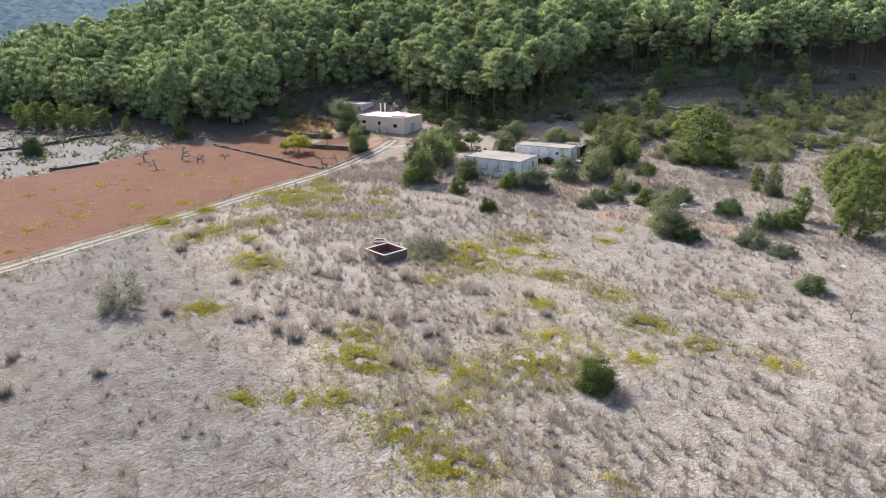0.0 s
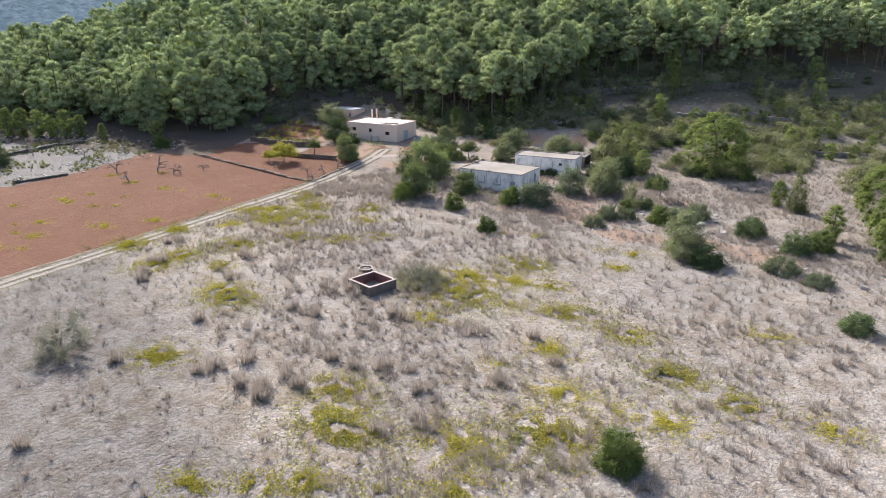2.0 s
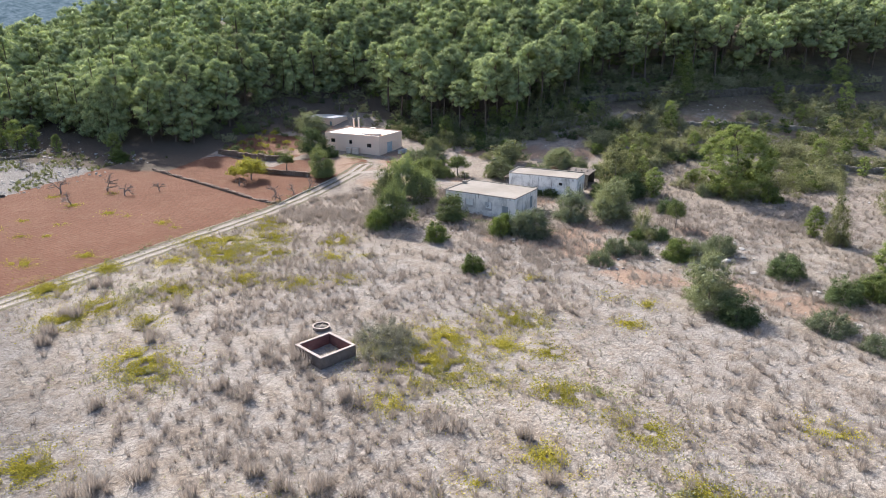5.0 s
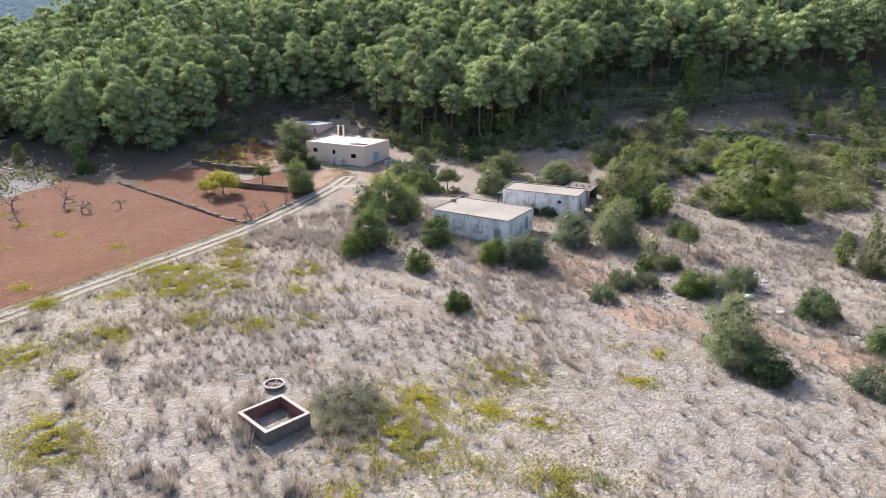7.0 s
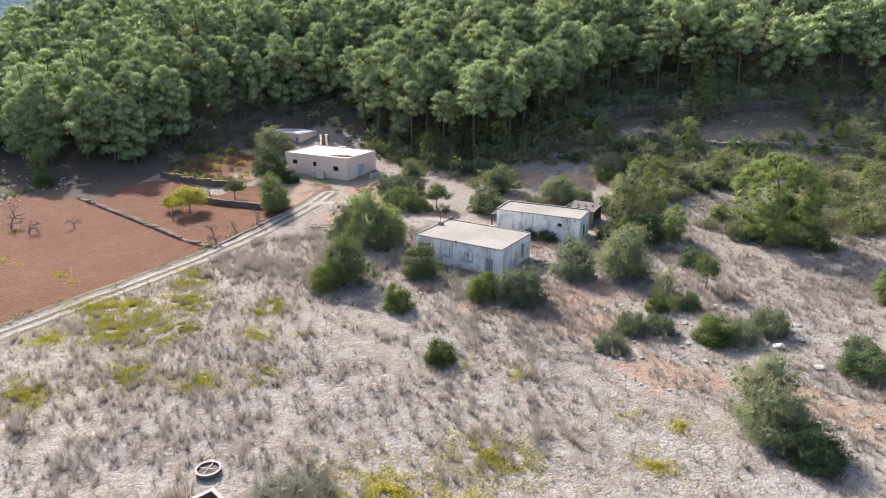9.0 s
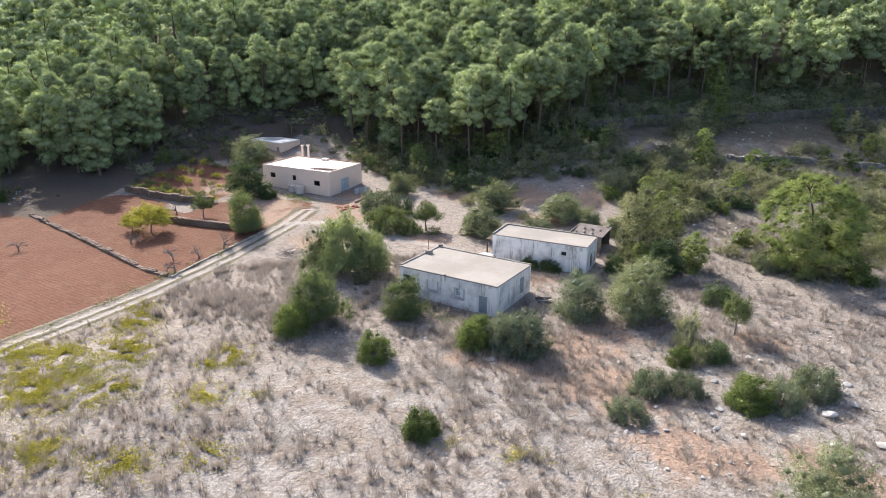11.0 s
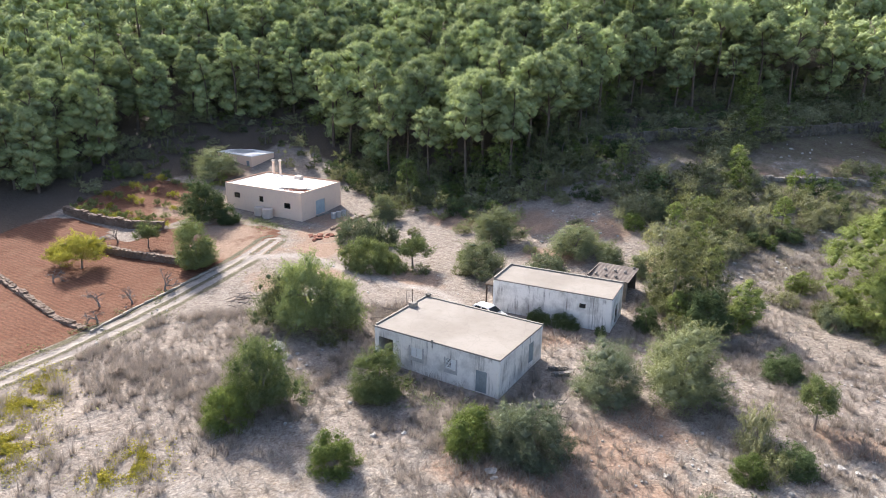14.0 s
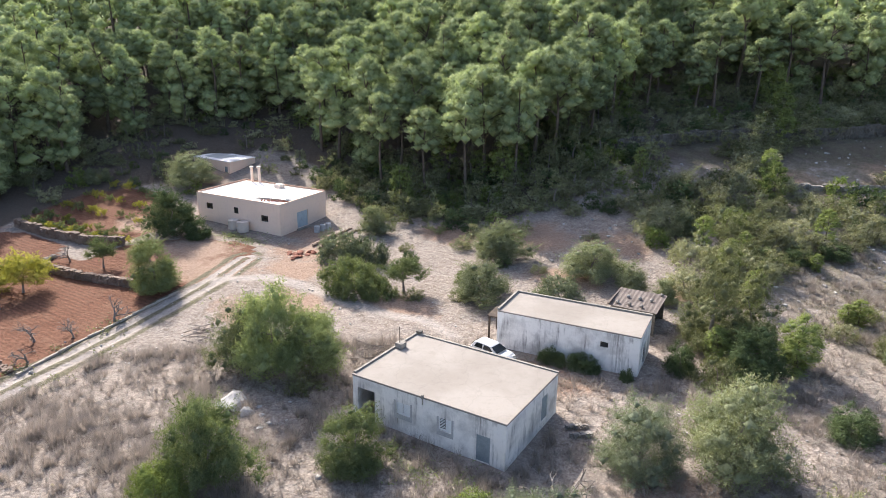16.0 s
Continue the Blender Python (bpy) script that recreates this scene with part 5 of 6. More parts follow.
# -- single trees and bushes, first those near the grey house
for kind, x, y, s, tall, label in (
        ("mastic", -68.3, 89.7, 1.02, 1.1, "dense dark green bush in dry grass"),
        ("green_tree", -67.6, 93.0, 1.0, 1.25, "small green tree growing out of a bush"),
        ("mastic", -58.0, 90.0, 0.88, 1.08, "rounded green bush in dry grass"),
        ("carob", -60.9, 98.9, 0.74, 0.95, "dark green bush against the house corner"),
        ("mastic", -51.4, 97.2, 1.08, 1.0, "bright green bush before the house"),
        ("grey_bush", -46.9, 98.5, 1.02, 1.0, "large dark grey-green bush before the house"),
        ("grey_bush", -48.9, 98.3, 0.72, 1.2, "grey-green bush before the house"),
        ("grey_low", -35.0, 93.0, 0.8, 1.3, "low rounded bush on bare earth"),
        ("grey_low", -34.6, 97.8, 0.88, 1.45, "grey-green bush on the slope"),
        ("grey_low", -32.0, 99.3, 0.86, 1.3, "grey-green bush on the slope"),
        ("mastic", -33.6, 104.4, 0.68, 0.85, "small bright green bush on the slope"),
        ("scrub", -33.9, 107.8, 0.95, 2.1, "thin scrubby grey tree on the slope"),
        ("scrub", -32.2, 105.6, 0.8, 1.3, "thin scrubby bush on the slope"),
        ("dark_bush", -31.1, 107.1, 0.8, 0.85, "dark green bush on the slope"),
        ("mastic", -26.9, 100.2, 1.1, 0.85, "bright green bush on the slope"),
        ("grey_low", -24.6, 101.6, 0.85, 1.7, "grey-green bush among stones"),
        ("grey_low", -22.6, 105.1, 1.08, 1.4, "dark green bush among stones"),
        ("olive", -20.1, 86.3, 1.15, 1.05, "bushy olive tree at the field edge"),
        ("dark_bush", -16.6, 83.9, 1.25, 0.82, "dark green bush at the field edge"),
        ("dark_bush", -13.9, 100.4, 1.18, 0.8, "dark green bush among stones"),
        ("grey_low", -14.4, 105.6, 0.8, 1.1, "low grey bush among stones"),
        ("dark_bush", -7.3, 95.2, 1.1, 1.0, "dark green bush among stones"),
        ("grey_low", -8.0, 86.4, 1.12, 1.1, "low spreading bush by the path"),
        ("grey_low", -3.6, 84.0, 0.9, 1.0, "low spreading bush by the path"),
        ("mastic", -47.6, 82.0, 0.78, 1.0, "small green bush with yellow flowers beside"),
        ("mastic", -12.6, 36.6, 0.98, 1.02, "single dense green bush in the dry field"),
        ("dark_bush", 0.9, 71.6, 0.95, 0.75, "low green bush in the dry field"),
        ("carob", -98.4, 112.0, 0.96, 1.0, "dusty green tree at the edge of the red field"),
        ("dark_tree", -110.6, 124.0, 1.05, 0.92, "dark green bushy tree in front of the peach house"),
        ("dark_bush", -107.0, 124.9, 0.9, 0.9, "dark green bush in front of the peach house"),
        ("olive", -125.2, 139.0, 1.5, 0.62, "broad olive tree before the store"),
        ("green_tree", -74.3, 105.2, 1.12, 1.42, "large green tree with arching branches beside the track"),
        ("olive", -77.4, 104.9, 0.85, 1.3, "green tree beside the track"),
        ("green_tree", -71.6, 107.0, 1.04, 1.2, "green tree with arching branches"),
        ("scrub", -70.6, 104.6, 1.0, 1.1, "dry twiggy shrub below the tree"),
        ("round_bush", -80.0, 122.4, 1.6, 1.3, "large rounded green bush beside the lane"),
        ("round_bush", -76.9, 122.6, 0.9, 1.5, "rounded green bush beside the lane"),
        ("grey_low", -87.4, 129.4, 1.35, 1.35, "large rounded grey-green bush near the yard"),
        ("grey_low", -84.0, 129.6, 1.25, 1.5, "large rounded grey-green bush near the yard"),
        ("stem_tree", -75.1, 124.9, 1.12, 0.82, "small tree with a clear stem"),
        ("olive", -67.6, 127.9, 1.15, 0.72, "olive-green bushy tree beside the outbuilding"),
        ("olive", -70.9, 138.6, 1.1, 0.88, "pale olive tree behind the outbuilding"),
        ("olive", -59.8, 139.0, 1.18, 0.7, "pale olive tree behind the outbuilding"),
        ("grey_low", -61.0, 132.6, 1.2, 1.1, "low grey bush behind the outbuilding"),
        ("grey_bush", -45.4, 109.2, 1.06, 1.12, "large grey-green bush beside the house"),
        ("olive", -40.2, 112.6, 1.32, 0.98, "large bushy olive beside the house"),
        ("young_pine", -38.2, 128.8, 1.18, 0.88, "bright green young pine"),
        ("tall_juniper", -45.4, 129.2, 2.2, 1.15, "tall olive-green juniper beside the shed"),
        ("tall_juniper", -42.6, 132.0, 1.7, 1.15, "tall olive-green juniper beside the shed"),
        ("young_pine", -44.2, 126.6, 0.8, 0.85, "bright green young pine beside the juniper"),
        ("young_pine", -43.4, 139.6, 0.75, 1.15, "bright green young pine on the slope"),
        ("dark_tree", -41.2, 125.4, 0.86, 0.85, "dark green bushy tree"),
        ("scrub", -43.3, 122.4, 1.2, 1.3, "grey-green shrub below the dark tree"),
        ("dark_bush", -46.4, 123.6, 0.7, 1.3, "dark bush at the corner of the outbuilding"),
        ("stem_tree", -30.5, 113.3, 0.82, 1.25, "small scrubby tree on a clear stem"),
        ("dark_bush", -33.7, 120.8, 0.95, 0.85, "dark bush in dry grass"),
        ("big_pine", -26.6, 136.4, 1.14, 0.9, "large spreading pine with low branches"),
        ("young_pine", -35.2, 141.0, 0.64, 0.66, "small bright green young pine in dry grass"),
        ("young_pine", -39.0, 152.3, 0.56, 0.72, "small bright green young pine in dry grass"),
        ("dark_bush", -44.4, 150.5, 1.06, 0.63, "dark bush on the terraced slope"),
        ("dark_bush", -41.0, 153.3, 0.92, 0.68, "dark bush on the terraced slope"),
        ("dark_bush", -37.7, 157.1, 1.09, 0.60, "dark bush on the terraced slope"),
        ("scrub", -31.1, 135.7, 1.08, 1.26, "grey-green shrub in dry grass"),
        ("scrub", -33.6, 143.0, 0.86, 0.95, "brown-green shrub in dry grass"),
        ("scrub", -46.8, 142.3, 1.11, 1.60, "grey-green shrub behind the juniper"),
        ("young_pine", -34.3, 141.4, 0.66, 0.81, "small bright green young pine in dry grass"),
        ("scrub", -35.7, 137.3, 0.93, 1.14, "brown-green shrub in dry grass"),
        ("grey_low", -30.6, 134.4, 0.84, 1.47, "low grey bush below the pine"),
        ("tall_juniper", -9.6, 117.4, 1.25, 1.65, "tall dark juniper in dry grass"),
        ("young_pine", -12.6, 119.6, 0.9, 1.0, "bright green young pine"),
        ("big_pine", 4.6, 98.0, 0.78, 1.15, "large bushy pine at the field edge"),
        ("big_pine", 2.8, 110.0, 0.85, 1.1, "large bushy pine at the field edge"),
        ("big_pine", 8.2, 118.0, 0.9, 1.1, "large bushy pine at the field edge"),
        ("young_pine", -3.6, 103.6, 1.1, 1.0, "young pine at the field edge"),
        ("mastic", -4.6, 98.4, 1.1, 0.9, "dark bush below the pines"),
        ("dark_tree", -159.2, 69.2, 0.85, 0.85, "dark round bush in the stony field"),
        ("young_pine", -149.4, 102.0, 1.15, 1.0, "small pine at the field corner"),
        ("mastic", -146.4, 101.0, 0.9, 0.9, "dark bush at the field corner"),
        ("young_pine", -166.6, 99.0, 0.8, 1.0, "small dark pine at the field edge"),
        ("lone_pine", -161.6, 109.0, 1.05, 1.25, "large pale green pine standing before the wood"),
        ("pine", -142.6, 118.0, 1.1, 1.0, "pine standing before the wood"),
        ("low_bush", -137.2, 131.2, 1.1, 1.2, "green bush behind the garden"),
        ("yellow_tree", -110.0, 104.4, 1.35, 0.9, "small fig tree with yellow leaves"),
        ("yellow_tree", -113.4, 103.6, 0.7, 1.0, "small fig tree with yellow leaves"),
        ("stem_tree", -108.6, 112.8, 0.85, 0.95, "small sparse tree in red soil")):
    plant(kind, x, y, s, label, "", tall)

for x, y, s in ((-132.6, 79.2, 1.1), (-126.6, 84.6, 1.15), (-121.2, 84.4, 0.9), (-123.2, 75.4, 0.85), (-118.8, 89.9, 0.7), (-95.8, 101.2, 0.7), (-95.6, 105.3, 0.85), (-98.0, 98.8, 0.75), (-113.8, 111.9, 0.8),
                (-108.6, 100.0, 0.7), (-170.2, 81.5, 1.0), (-158.8, 86.2, 1.0), (-163.6, 79.4, 0.9), (-151.0, 84.0, 0.9), (-147.6, 92.0, 0.9), (-176.0, 74.0, 1.0), (-166.0, 90.0, 0.9), (-94.4, 96.2, 0.7), (5.3, 64.9, 0.62), (-1.9, 78.0, 0.6)):
    plant("almond", x, y, s, "bare leafless almond tree", "bare almond trees")
for x, y in ((-194.8, 86.6), (-190.5, 88.3), (-186.7, 90.0), (-182.4, 91.6), (-179.6, 93.5), (-176.2, 95.2), (-173.6, 97.6)):
    plant("young_pine", x, y, RNG.uniform(1.1, 1.5), "pale green young pine in a row", "row of young pines")

plant("almond", -47.6, 99.6, 1.45, "bare twiggy dead branches rising from the bush")


def branch_heap(x, y, wide, n, label):
    """Dry crooked branches thrown on a heap."""
    items = []
    for _ in range(n):
        p = np.array((RNG.normal(0, 0.35 * wide), RNG.normal(0, 0.3 * wide), RNG.uniform(0.05, 0.6)))
        w, k = RNG.uniform(0, 6.28), RNG.uniform(0.5, 1.3) * wide * 0.5
        d = np.array((math.cos(w), math.sin(w), RNG.uniform(-0.12, 0.35)))
        q = [p - d * k, p + RNG.normal(0, 0.1, 3), p + d * k + RNG.normal(0, 0.12, 3)]
        items.append(tube(q, [0.05, 0.04, 0.015], 5))
        for _ in range(3):
            b = p + d * k * RNG.uniform(-0.4, 0.9)
            e = d + RNG.normal(0, 0.7, 3)
            items.append(tube([b, b + e * 0.22 * wide, b + e * 0.36 * wide + (0, 0, 0.1)], [0.022, 0.016, 0.007], 4))
    v, f = join_arrays(items)
    v[:, 2] = np.maximum(v[:, 2], 0.0)
    ob = new("branch_heap", fast_mesh("branch_heap", v, f, GREY_BARK, True))
    ob.matrix_world = pose(x, y, ground_z(x, y))
    tagged(ob, label, "branches", "heaps of dry branches", "stuff")


branch_heap(-69.6, 112.0, 2.6, 16, "heap of dry grey branches beside the house")
branch_heap(-47.7, 130.8, 2.4, 22, "tangle of dead branches beside the shed")
branch_heap(-47.4, 127.6, 1.8, 12, "tangle of dead branches beside the outbuilding")
branch_heap(-85.6, 107.6, 2.2, 14, "heap of dry brown branches beside the track")
# garden of the peach house
for k in range(34):
    i, j = k % 9, k // 9
    x, y = -133.5 + 2.25 * i + RNG.normal(0, 0.4), 118.6 + 4.3 * j + 0.2 * i + RNG.normal(0, 0.5)
    if inside(GARDEN, np.array([x]), np.array([y]))[0]:
        plant("vine", x, y, RNG.uniform(0.7, 1.25), "small yellowing plant in the garden bed", "garden plants")
for k in range(14):
    u = k / 13
    plant("vine", -130.5 + 17.5 * u, 116.2 + 2.4 * u * u, RNG.uniform(0.9, 1.4), "trailing plant along the terrace wall", "plants on the terrace wall", variant=k)


# -- scrub on the terraced slope and along the foot of the wood
THICKET = {}


def in_thicket(kind, x, y, scale):
    """One shrub of the far, uncountable undergrowth."""
    forms = SPECIES[kind]
    me = forms[int(RNG.integers(len(forms)))]["crown"]
    v, f = np.empty(len(me.vertices) * 3, np.float32), np.empty(len(me.loops), np.int32)
    me.vertices.foreach_get("co", v)
    me.loops.foreach_get("vertex_index", f)
    w = RNG.uniform(0, 6.28)
    rot = np.array([(math.cos(w), -math.sin(w), 0), (math.sin(w), math.cos(w), 0), (0, 0, 1)])
    THICKET.setdefault(me.materials[0].name, []).append(((v.reshape(-1, 3) * scale) @ rot.T + (x, y, ground_z(x, y) - 0.05), f.reshape(-1, 3)))


def build_thicket():
    for name, items in THICKET.items():
        v, f = join_arrays(items)
        me = fast_mesh("undergrowth", v, f, bpy.data.materials[name])
        own = np.concatenate([np.full(len(q), RNG.uniform()) for q, _ in items]).astype(np.float32)
        me.attributes.new("tree", "FLOAT", "POINT").data.foreach_set("value", own)
        tagged(new("undergrowth", me), "undergrowth of shrubs at the edge of the pine wood", "undergrowth", kind="stuff")


def scatter(area, n, gap, keep):
    pts = []
    tries = 0
    while len(pts) < n and tries < n * 60:
        tries += 1
        x, y = RNG.uniform(*area[0]), RNG.uniform(*area[1])
        if blocked(x, y, 1.5) or not keep(x, y) or any((x - a) ** 2 + (y - b) ** 2 < gap * gap for a, b in pts):
            continue
        pts.append((x, y))
    return pts


def on_slope(x, y):
    s, a = -0.57 * x + 0.82 * y, 0.82 * x + 0.57 * y
    return a > 38 and s > 112 + 12 * noise.noise(Vector((x * 0.05, y * 0.05, 1))) and wood_edge(x, y) < 2 and noise.noise(Vector((x * 0.07, y * 0.07, 9))) > (-0.5 if 152 < s < 166 else -0.1 if a > 70 else 0.22) and not (-47 < x < -8 and 104 < y < 134)


for x, y in scatter(((-60, 26), (112, 218)), 470, 1.6, on_slope):
    r = RNG.uniform()
    if y > 172:
        in_thicket("far_pine" if r < 0.08 else "far_juniper" if r < 0.3 else "far_scrub" if r < 0.86 else "far_bush", x, y, RNG.uniform(0.8, 1.7))
    elif r < 0.10:
        plant("slope_pine", x, y, RNG.uniform(0.6, 1.2), "bright green young pine on the slope", "young pines on the slope")
    elif r < 0.30:
        plant("juniper", x, y, RNG.uniform(0.6, 1.15), "dark juniper on the slope", "junipers on the slope")
    elif r < 0.86:
        plant("scrub", x, y, RNG.uniform(0.9, 1.9), "grey-green shrub on the slope", "shrubs on the slope")
    else:
        plant("slope_bush", x, y, RNG.uniform(0.7, 1.4), "dark green bush on the slope", "bushes on the slope")


def at_foot(x, y):
    d = wood_edge(x, y)
    return -11 < d < 13 and x > -150 and (x > -112 or d > 3)


for x, y in scatter(((-150, 12), (100, 225)), 340, 2.0, at_foot):
    r = RNG.uniform()
    in_thicket("far_bush" if r < 0.2 else "far_juniper" if r < 0.45 else "far_scrub", x, y, RNG.uniform(0.8, 1.5))


def wood_corner(x, y):
    s, a = -0.57 * x + 0.82 * y, 0.82 * x + 0.57 * y
    return -4 < a < 46 and s > np.interp(a, (-4, 10, 25, 37, 46), (183, 171, 169, 165, 160)) + 5 * noise.noise(Vector((x * 0.1, y * 0.1, 3))) and wood_edge(x, y) < 8 and not (x < -84 and y < 142)


for x, y in scatter(((-100, -40), (130, 190)), 170, 1.9, wood_corner):
    r = RNG.uniform()
    plant("far_bush" if r < 0.3 else "far_juniper" if r < 0.66 else "far_pine" if r < 0.70 else "far_scrub", x, y, RNG.uniform(0.75, 1.5), "dark shrub before the wood behind the houses", "shrubs before the wood")


def behind_houses(x, y):
    return -0.57 * x + 0.82 * y > 126 and wood_edge(x, y) < -8 and away(LANE, np.array([x]), np.array([y]))[0] > 3 and not (x < -84 and y < 138)


for x, y in scatter(((-92, -45), (118, 165)), 22, 3.4, behind_houses):
    r = RNG.uniform()
    plant("scrub" if r < 0.55 else "olive" if r < 0.75 else "slope_bush", x, y, RNG.uniform(0.5, 0.85), "shrub on stony ground behind the houses", "shrubs behind the houses")

def round_store(x, y):
    return -0.57 * x + 0.82 * y > 168 and wood_edge(x, y) < 4 and not inside(GARDEN, np.array([x]), np.array([y]))[0] and not (x > -121 and y < 147)


for x, y in scatter(((-152, -88), (122, 172)), 90, 2.3, round_store):
    r = RNG.uniform()
    plant("far_juniper" if r < 0.35 else "far_bush" if r < 0.65 else "far_scrub", x, y, RNG.uniform(0.6, 1.2), "dark shrub on needle litter near the store", "shrubs near the store")

build_thicket()

# -- the wood: the pines nearest the houses one by one, the rest together
wood = []
for i in range(-31, 27):
    for j in range(0, 17 if i < 10 else 9):
        a = 6.2 * (i + (0.5 if j % 2 else 0)) + RNG.uniform(-1.7, 1.7)
        s = np.interp(a, EDGE_A, EDGE_S) + 5.6 * j + RNG.uniform(-2.0, 2.0)
        x, y = -0.57 * s + 0.82 * a, 0.82 * s + 0.57 * a
        w = 0.57 ** 2 + 0.82 ** 2
        wood.append((x / w, y / w, j))
wood.sort(key=lambda p: math.hypot(p[0] + 85, p[1] - 135) * (1 + 0.02 * p[2]))
far = []
for k, (x, y, j) in enumerate(wood):
    size = RNG.uniform(1.0, 1.5) * (0.95 if j == 0 else 1.0)
    if k < 170:
        plant("pine", x, y, size, "tall pine with a high uneven crown", "pines of the wood", RNG.uniform(0.9, 1.1), (3, 5)[k % 2] if x < -118 and j < 3 else None)
    else:
        far.append((x, y, size * RNG.uniform(0.95, 1.1), 0 if x < -118 and j < 3 else int(RNG.integers(1, 5))))


def far_forms():
    out = []
    for k in range(5):
        rng = np.random.default_rng(201 + k)
        lb = pine_lobes(12.0, 3.0 - 0.12 * k, 0.10 if k == 0 else 0.30 + 0.07 * k, rng, 42 - 2 * k if k else 54, 1.25)
        v, f, n = crown_arrays(lb, 22, 0.54, 0.34, rng, 0.70, True, 0.5, 0, 0, 0.6)
        t, tf = tube([(0, 0, -0.5), (0.2, 0.1, 6), (0, 0, 10.5)], [0.24, 0.16, 0.06], 4)
        tri = np.concatenate([f, tf[:, (0, 1, 2)] + len(v), tf[:, (0, 2, 3)] + len(v)])
        out.append((np.concatenate([v, t]), tri, np.concatenate([n, unit(t * (1, 1, 0) - (0.1, 0.05, 0))])))
    return out


def build_far_wood():
    forms, items, own, ways = far_forms(), [], [], []
    for x, y, s, k in far:
        v, f, n = forms[k]
        w = RNG.uniform(0, 6.28)
        rot = np.array([(math.cos(w), -math.sin(w), 0), (math.sin(w), math.cos(w), 0), (0, 0, 1)])
        items.append(((v * s) @ rot.T * (1, 1, RNG.uniform(0.85, 1.12)) + (x, y, ground_z(x, y) - 0.1), f))
        ways.append(n @ rot.T)
        own.append(np.full(len(v), RNG.uniform()))
    v, f = join_arrays(items)
    me = fast_mesh("pine_wood", v, f, PINE, normals=np.concatenate(ways))
    me.materials.append(BARK)
    wood_part = np.concatenate([np.repeat((0, 1), (len(forms[k][1]) - 16, 16)) for _, _, _, k in far])
    me.polygons.foreach_set("material_index", wood_part.astype(np.int32))
    me.attributes.new("tree", "FLOAT", "POINT").data.foreach_set("value", np.concatenate(own).astype(np.float32))
    tagged(new("pine_wood", me), "dense pine wood on the hillside", "forest", kind="stuff")


build_far_wood()


# ---------------------------------------------------------------- grass and weeds
def blades(points, sizes, per, lean=0.45, width=0.05):
    """Tufts of thin blades: triangles."""
    p = np.repeat(np.asarray(points, float), per, 0)
    s = np.repeat(np.asarray(sizes, float), per)
    k = len(p)
    w = RNG.uniform(0, 2 * math.pi, k)
    out = np.stack([np.cos(w), np.sin(w), np.zeros(k)], 1)
    b = p + out * (s * RNG.uniform(0, 0.28, k))[:, None]
    tip = b + out * (s * lean * RNG.uniform(0.1, 1.2, k))[:, None]
    tip[:, 2] += s * RNG.uniform(0.55, 1.1, k)
    side = np.stack([-np.sin(w), np.cos(w), np.zeros(k)], 1) * (width * (0.4 + s) * RNG.uniform(0.6, 1.3, k))[:, None]
    v = np.stack([b - side, b + side, tip], 1).reshape(-1, 3)
    return v, np.arange(3 * k).reshape(k, 3)


def dry_field(x, y):
    s = -0.57 * x + 0.82 * y
    return (x > np.interp(y, [t[1] for t in TRACK], [t[0] for t in TRACK]) + 2.2) & (s < 134 + 60 * smooth((x + 50) / 8)) & (x < 30)


def grass_points(n, area, density, seed):
    x, y = RNG.uniform(*area[0], n), RNG.uniform(*area[1], n)
    ok = dry_field(x, y)
    pts = []
    for a, b in zip(x[ok], y[ok]):
        if RNG.uniform() < density(a, b) and not blocked(a, b):
            pts.append((a, b, ground_z(a, b) - 0.03))
    return np.array(pts)


def tuft_density(x, y):
    q = 0.52 + 0.85 * noise.noise(Vector((x * 0.055, y * 0.055, 2))) + 0.6 * noise.noise(Vector((x * 0.22, y * 0.22, 6)))
    west = 0.15 + 0.85 * smooth((y - 18 + 0.5 * (x + 24)) / 8)
    east = 1 - 0.6 * smooth((x + 40) / 12) * smooth((y - 46) / 10)
    return 1.3 * max(0.02, q) ** 1.5 * float(west * east)


def grass(name, pts, sizes, per, lean, width, mat, label):
    v, f = blades(pts, sizes, per, lean, width)
    tagged(new(name, fast_mesh(name, v, f, mat)), label, "grass", kind="stuff")


FIELD = ((-95, 25), (-8, 160))
p = grass_points(30000, FIELD, tuft_density, 1)
grass("grass_tufts", p, RNG.uniform(0.35, 1.15, len(p)), 40, 0.5, 0.012, BROWN_STRAW, "tall brown dry grass tufts")
p = grass_points(46000, FIELD, lambda x, y: (0.35 + 0.5 * noise.noise(Vector((x * 0.3, y * 0.3, 4)))) * (0.35 if math.hypot((x + 62) / 27, (y - 8) / 24) < 1 else 1), 2)
grass("dry_grass", p, RNG.uniform(0.25, 0.8, len(p)), 14, 1.25, 0.016, STRAW, "short pale dry grass")
p = grass_points(2200, ((-90, -66), (90, 118)), lambda x, y: 0.7 if noise.noise(Vector((x * 0.16, y * 0.16, 3))) > 0.12 else 0.1, 3)
grass("rough_grass", p, RNG.uniform(0.6, 1.3, len(p)), 64, 0.8, 0.011, BROWN_STRAW, "matted brown grass beside the track")
def yard(x, y):
    return 0.0 if away(LANE, np.array([x]), np.array([y]))[0] < 2.2 else max(0.0, 0.35 + 0.9 * noise.noise(Vector((x * 0.11, y * 0.11, 12))))


p = grass_points(16000, ((-91, 14), (88, 152)), yard, 5)
grass("yard_grass", p, RNG.uniform(0.3, 1.0, len(p)), 34, 1.0, 0.013, BROWN_STRAW, "brown dry grass and twigs round the houses")
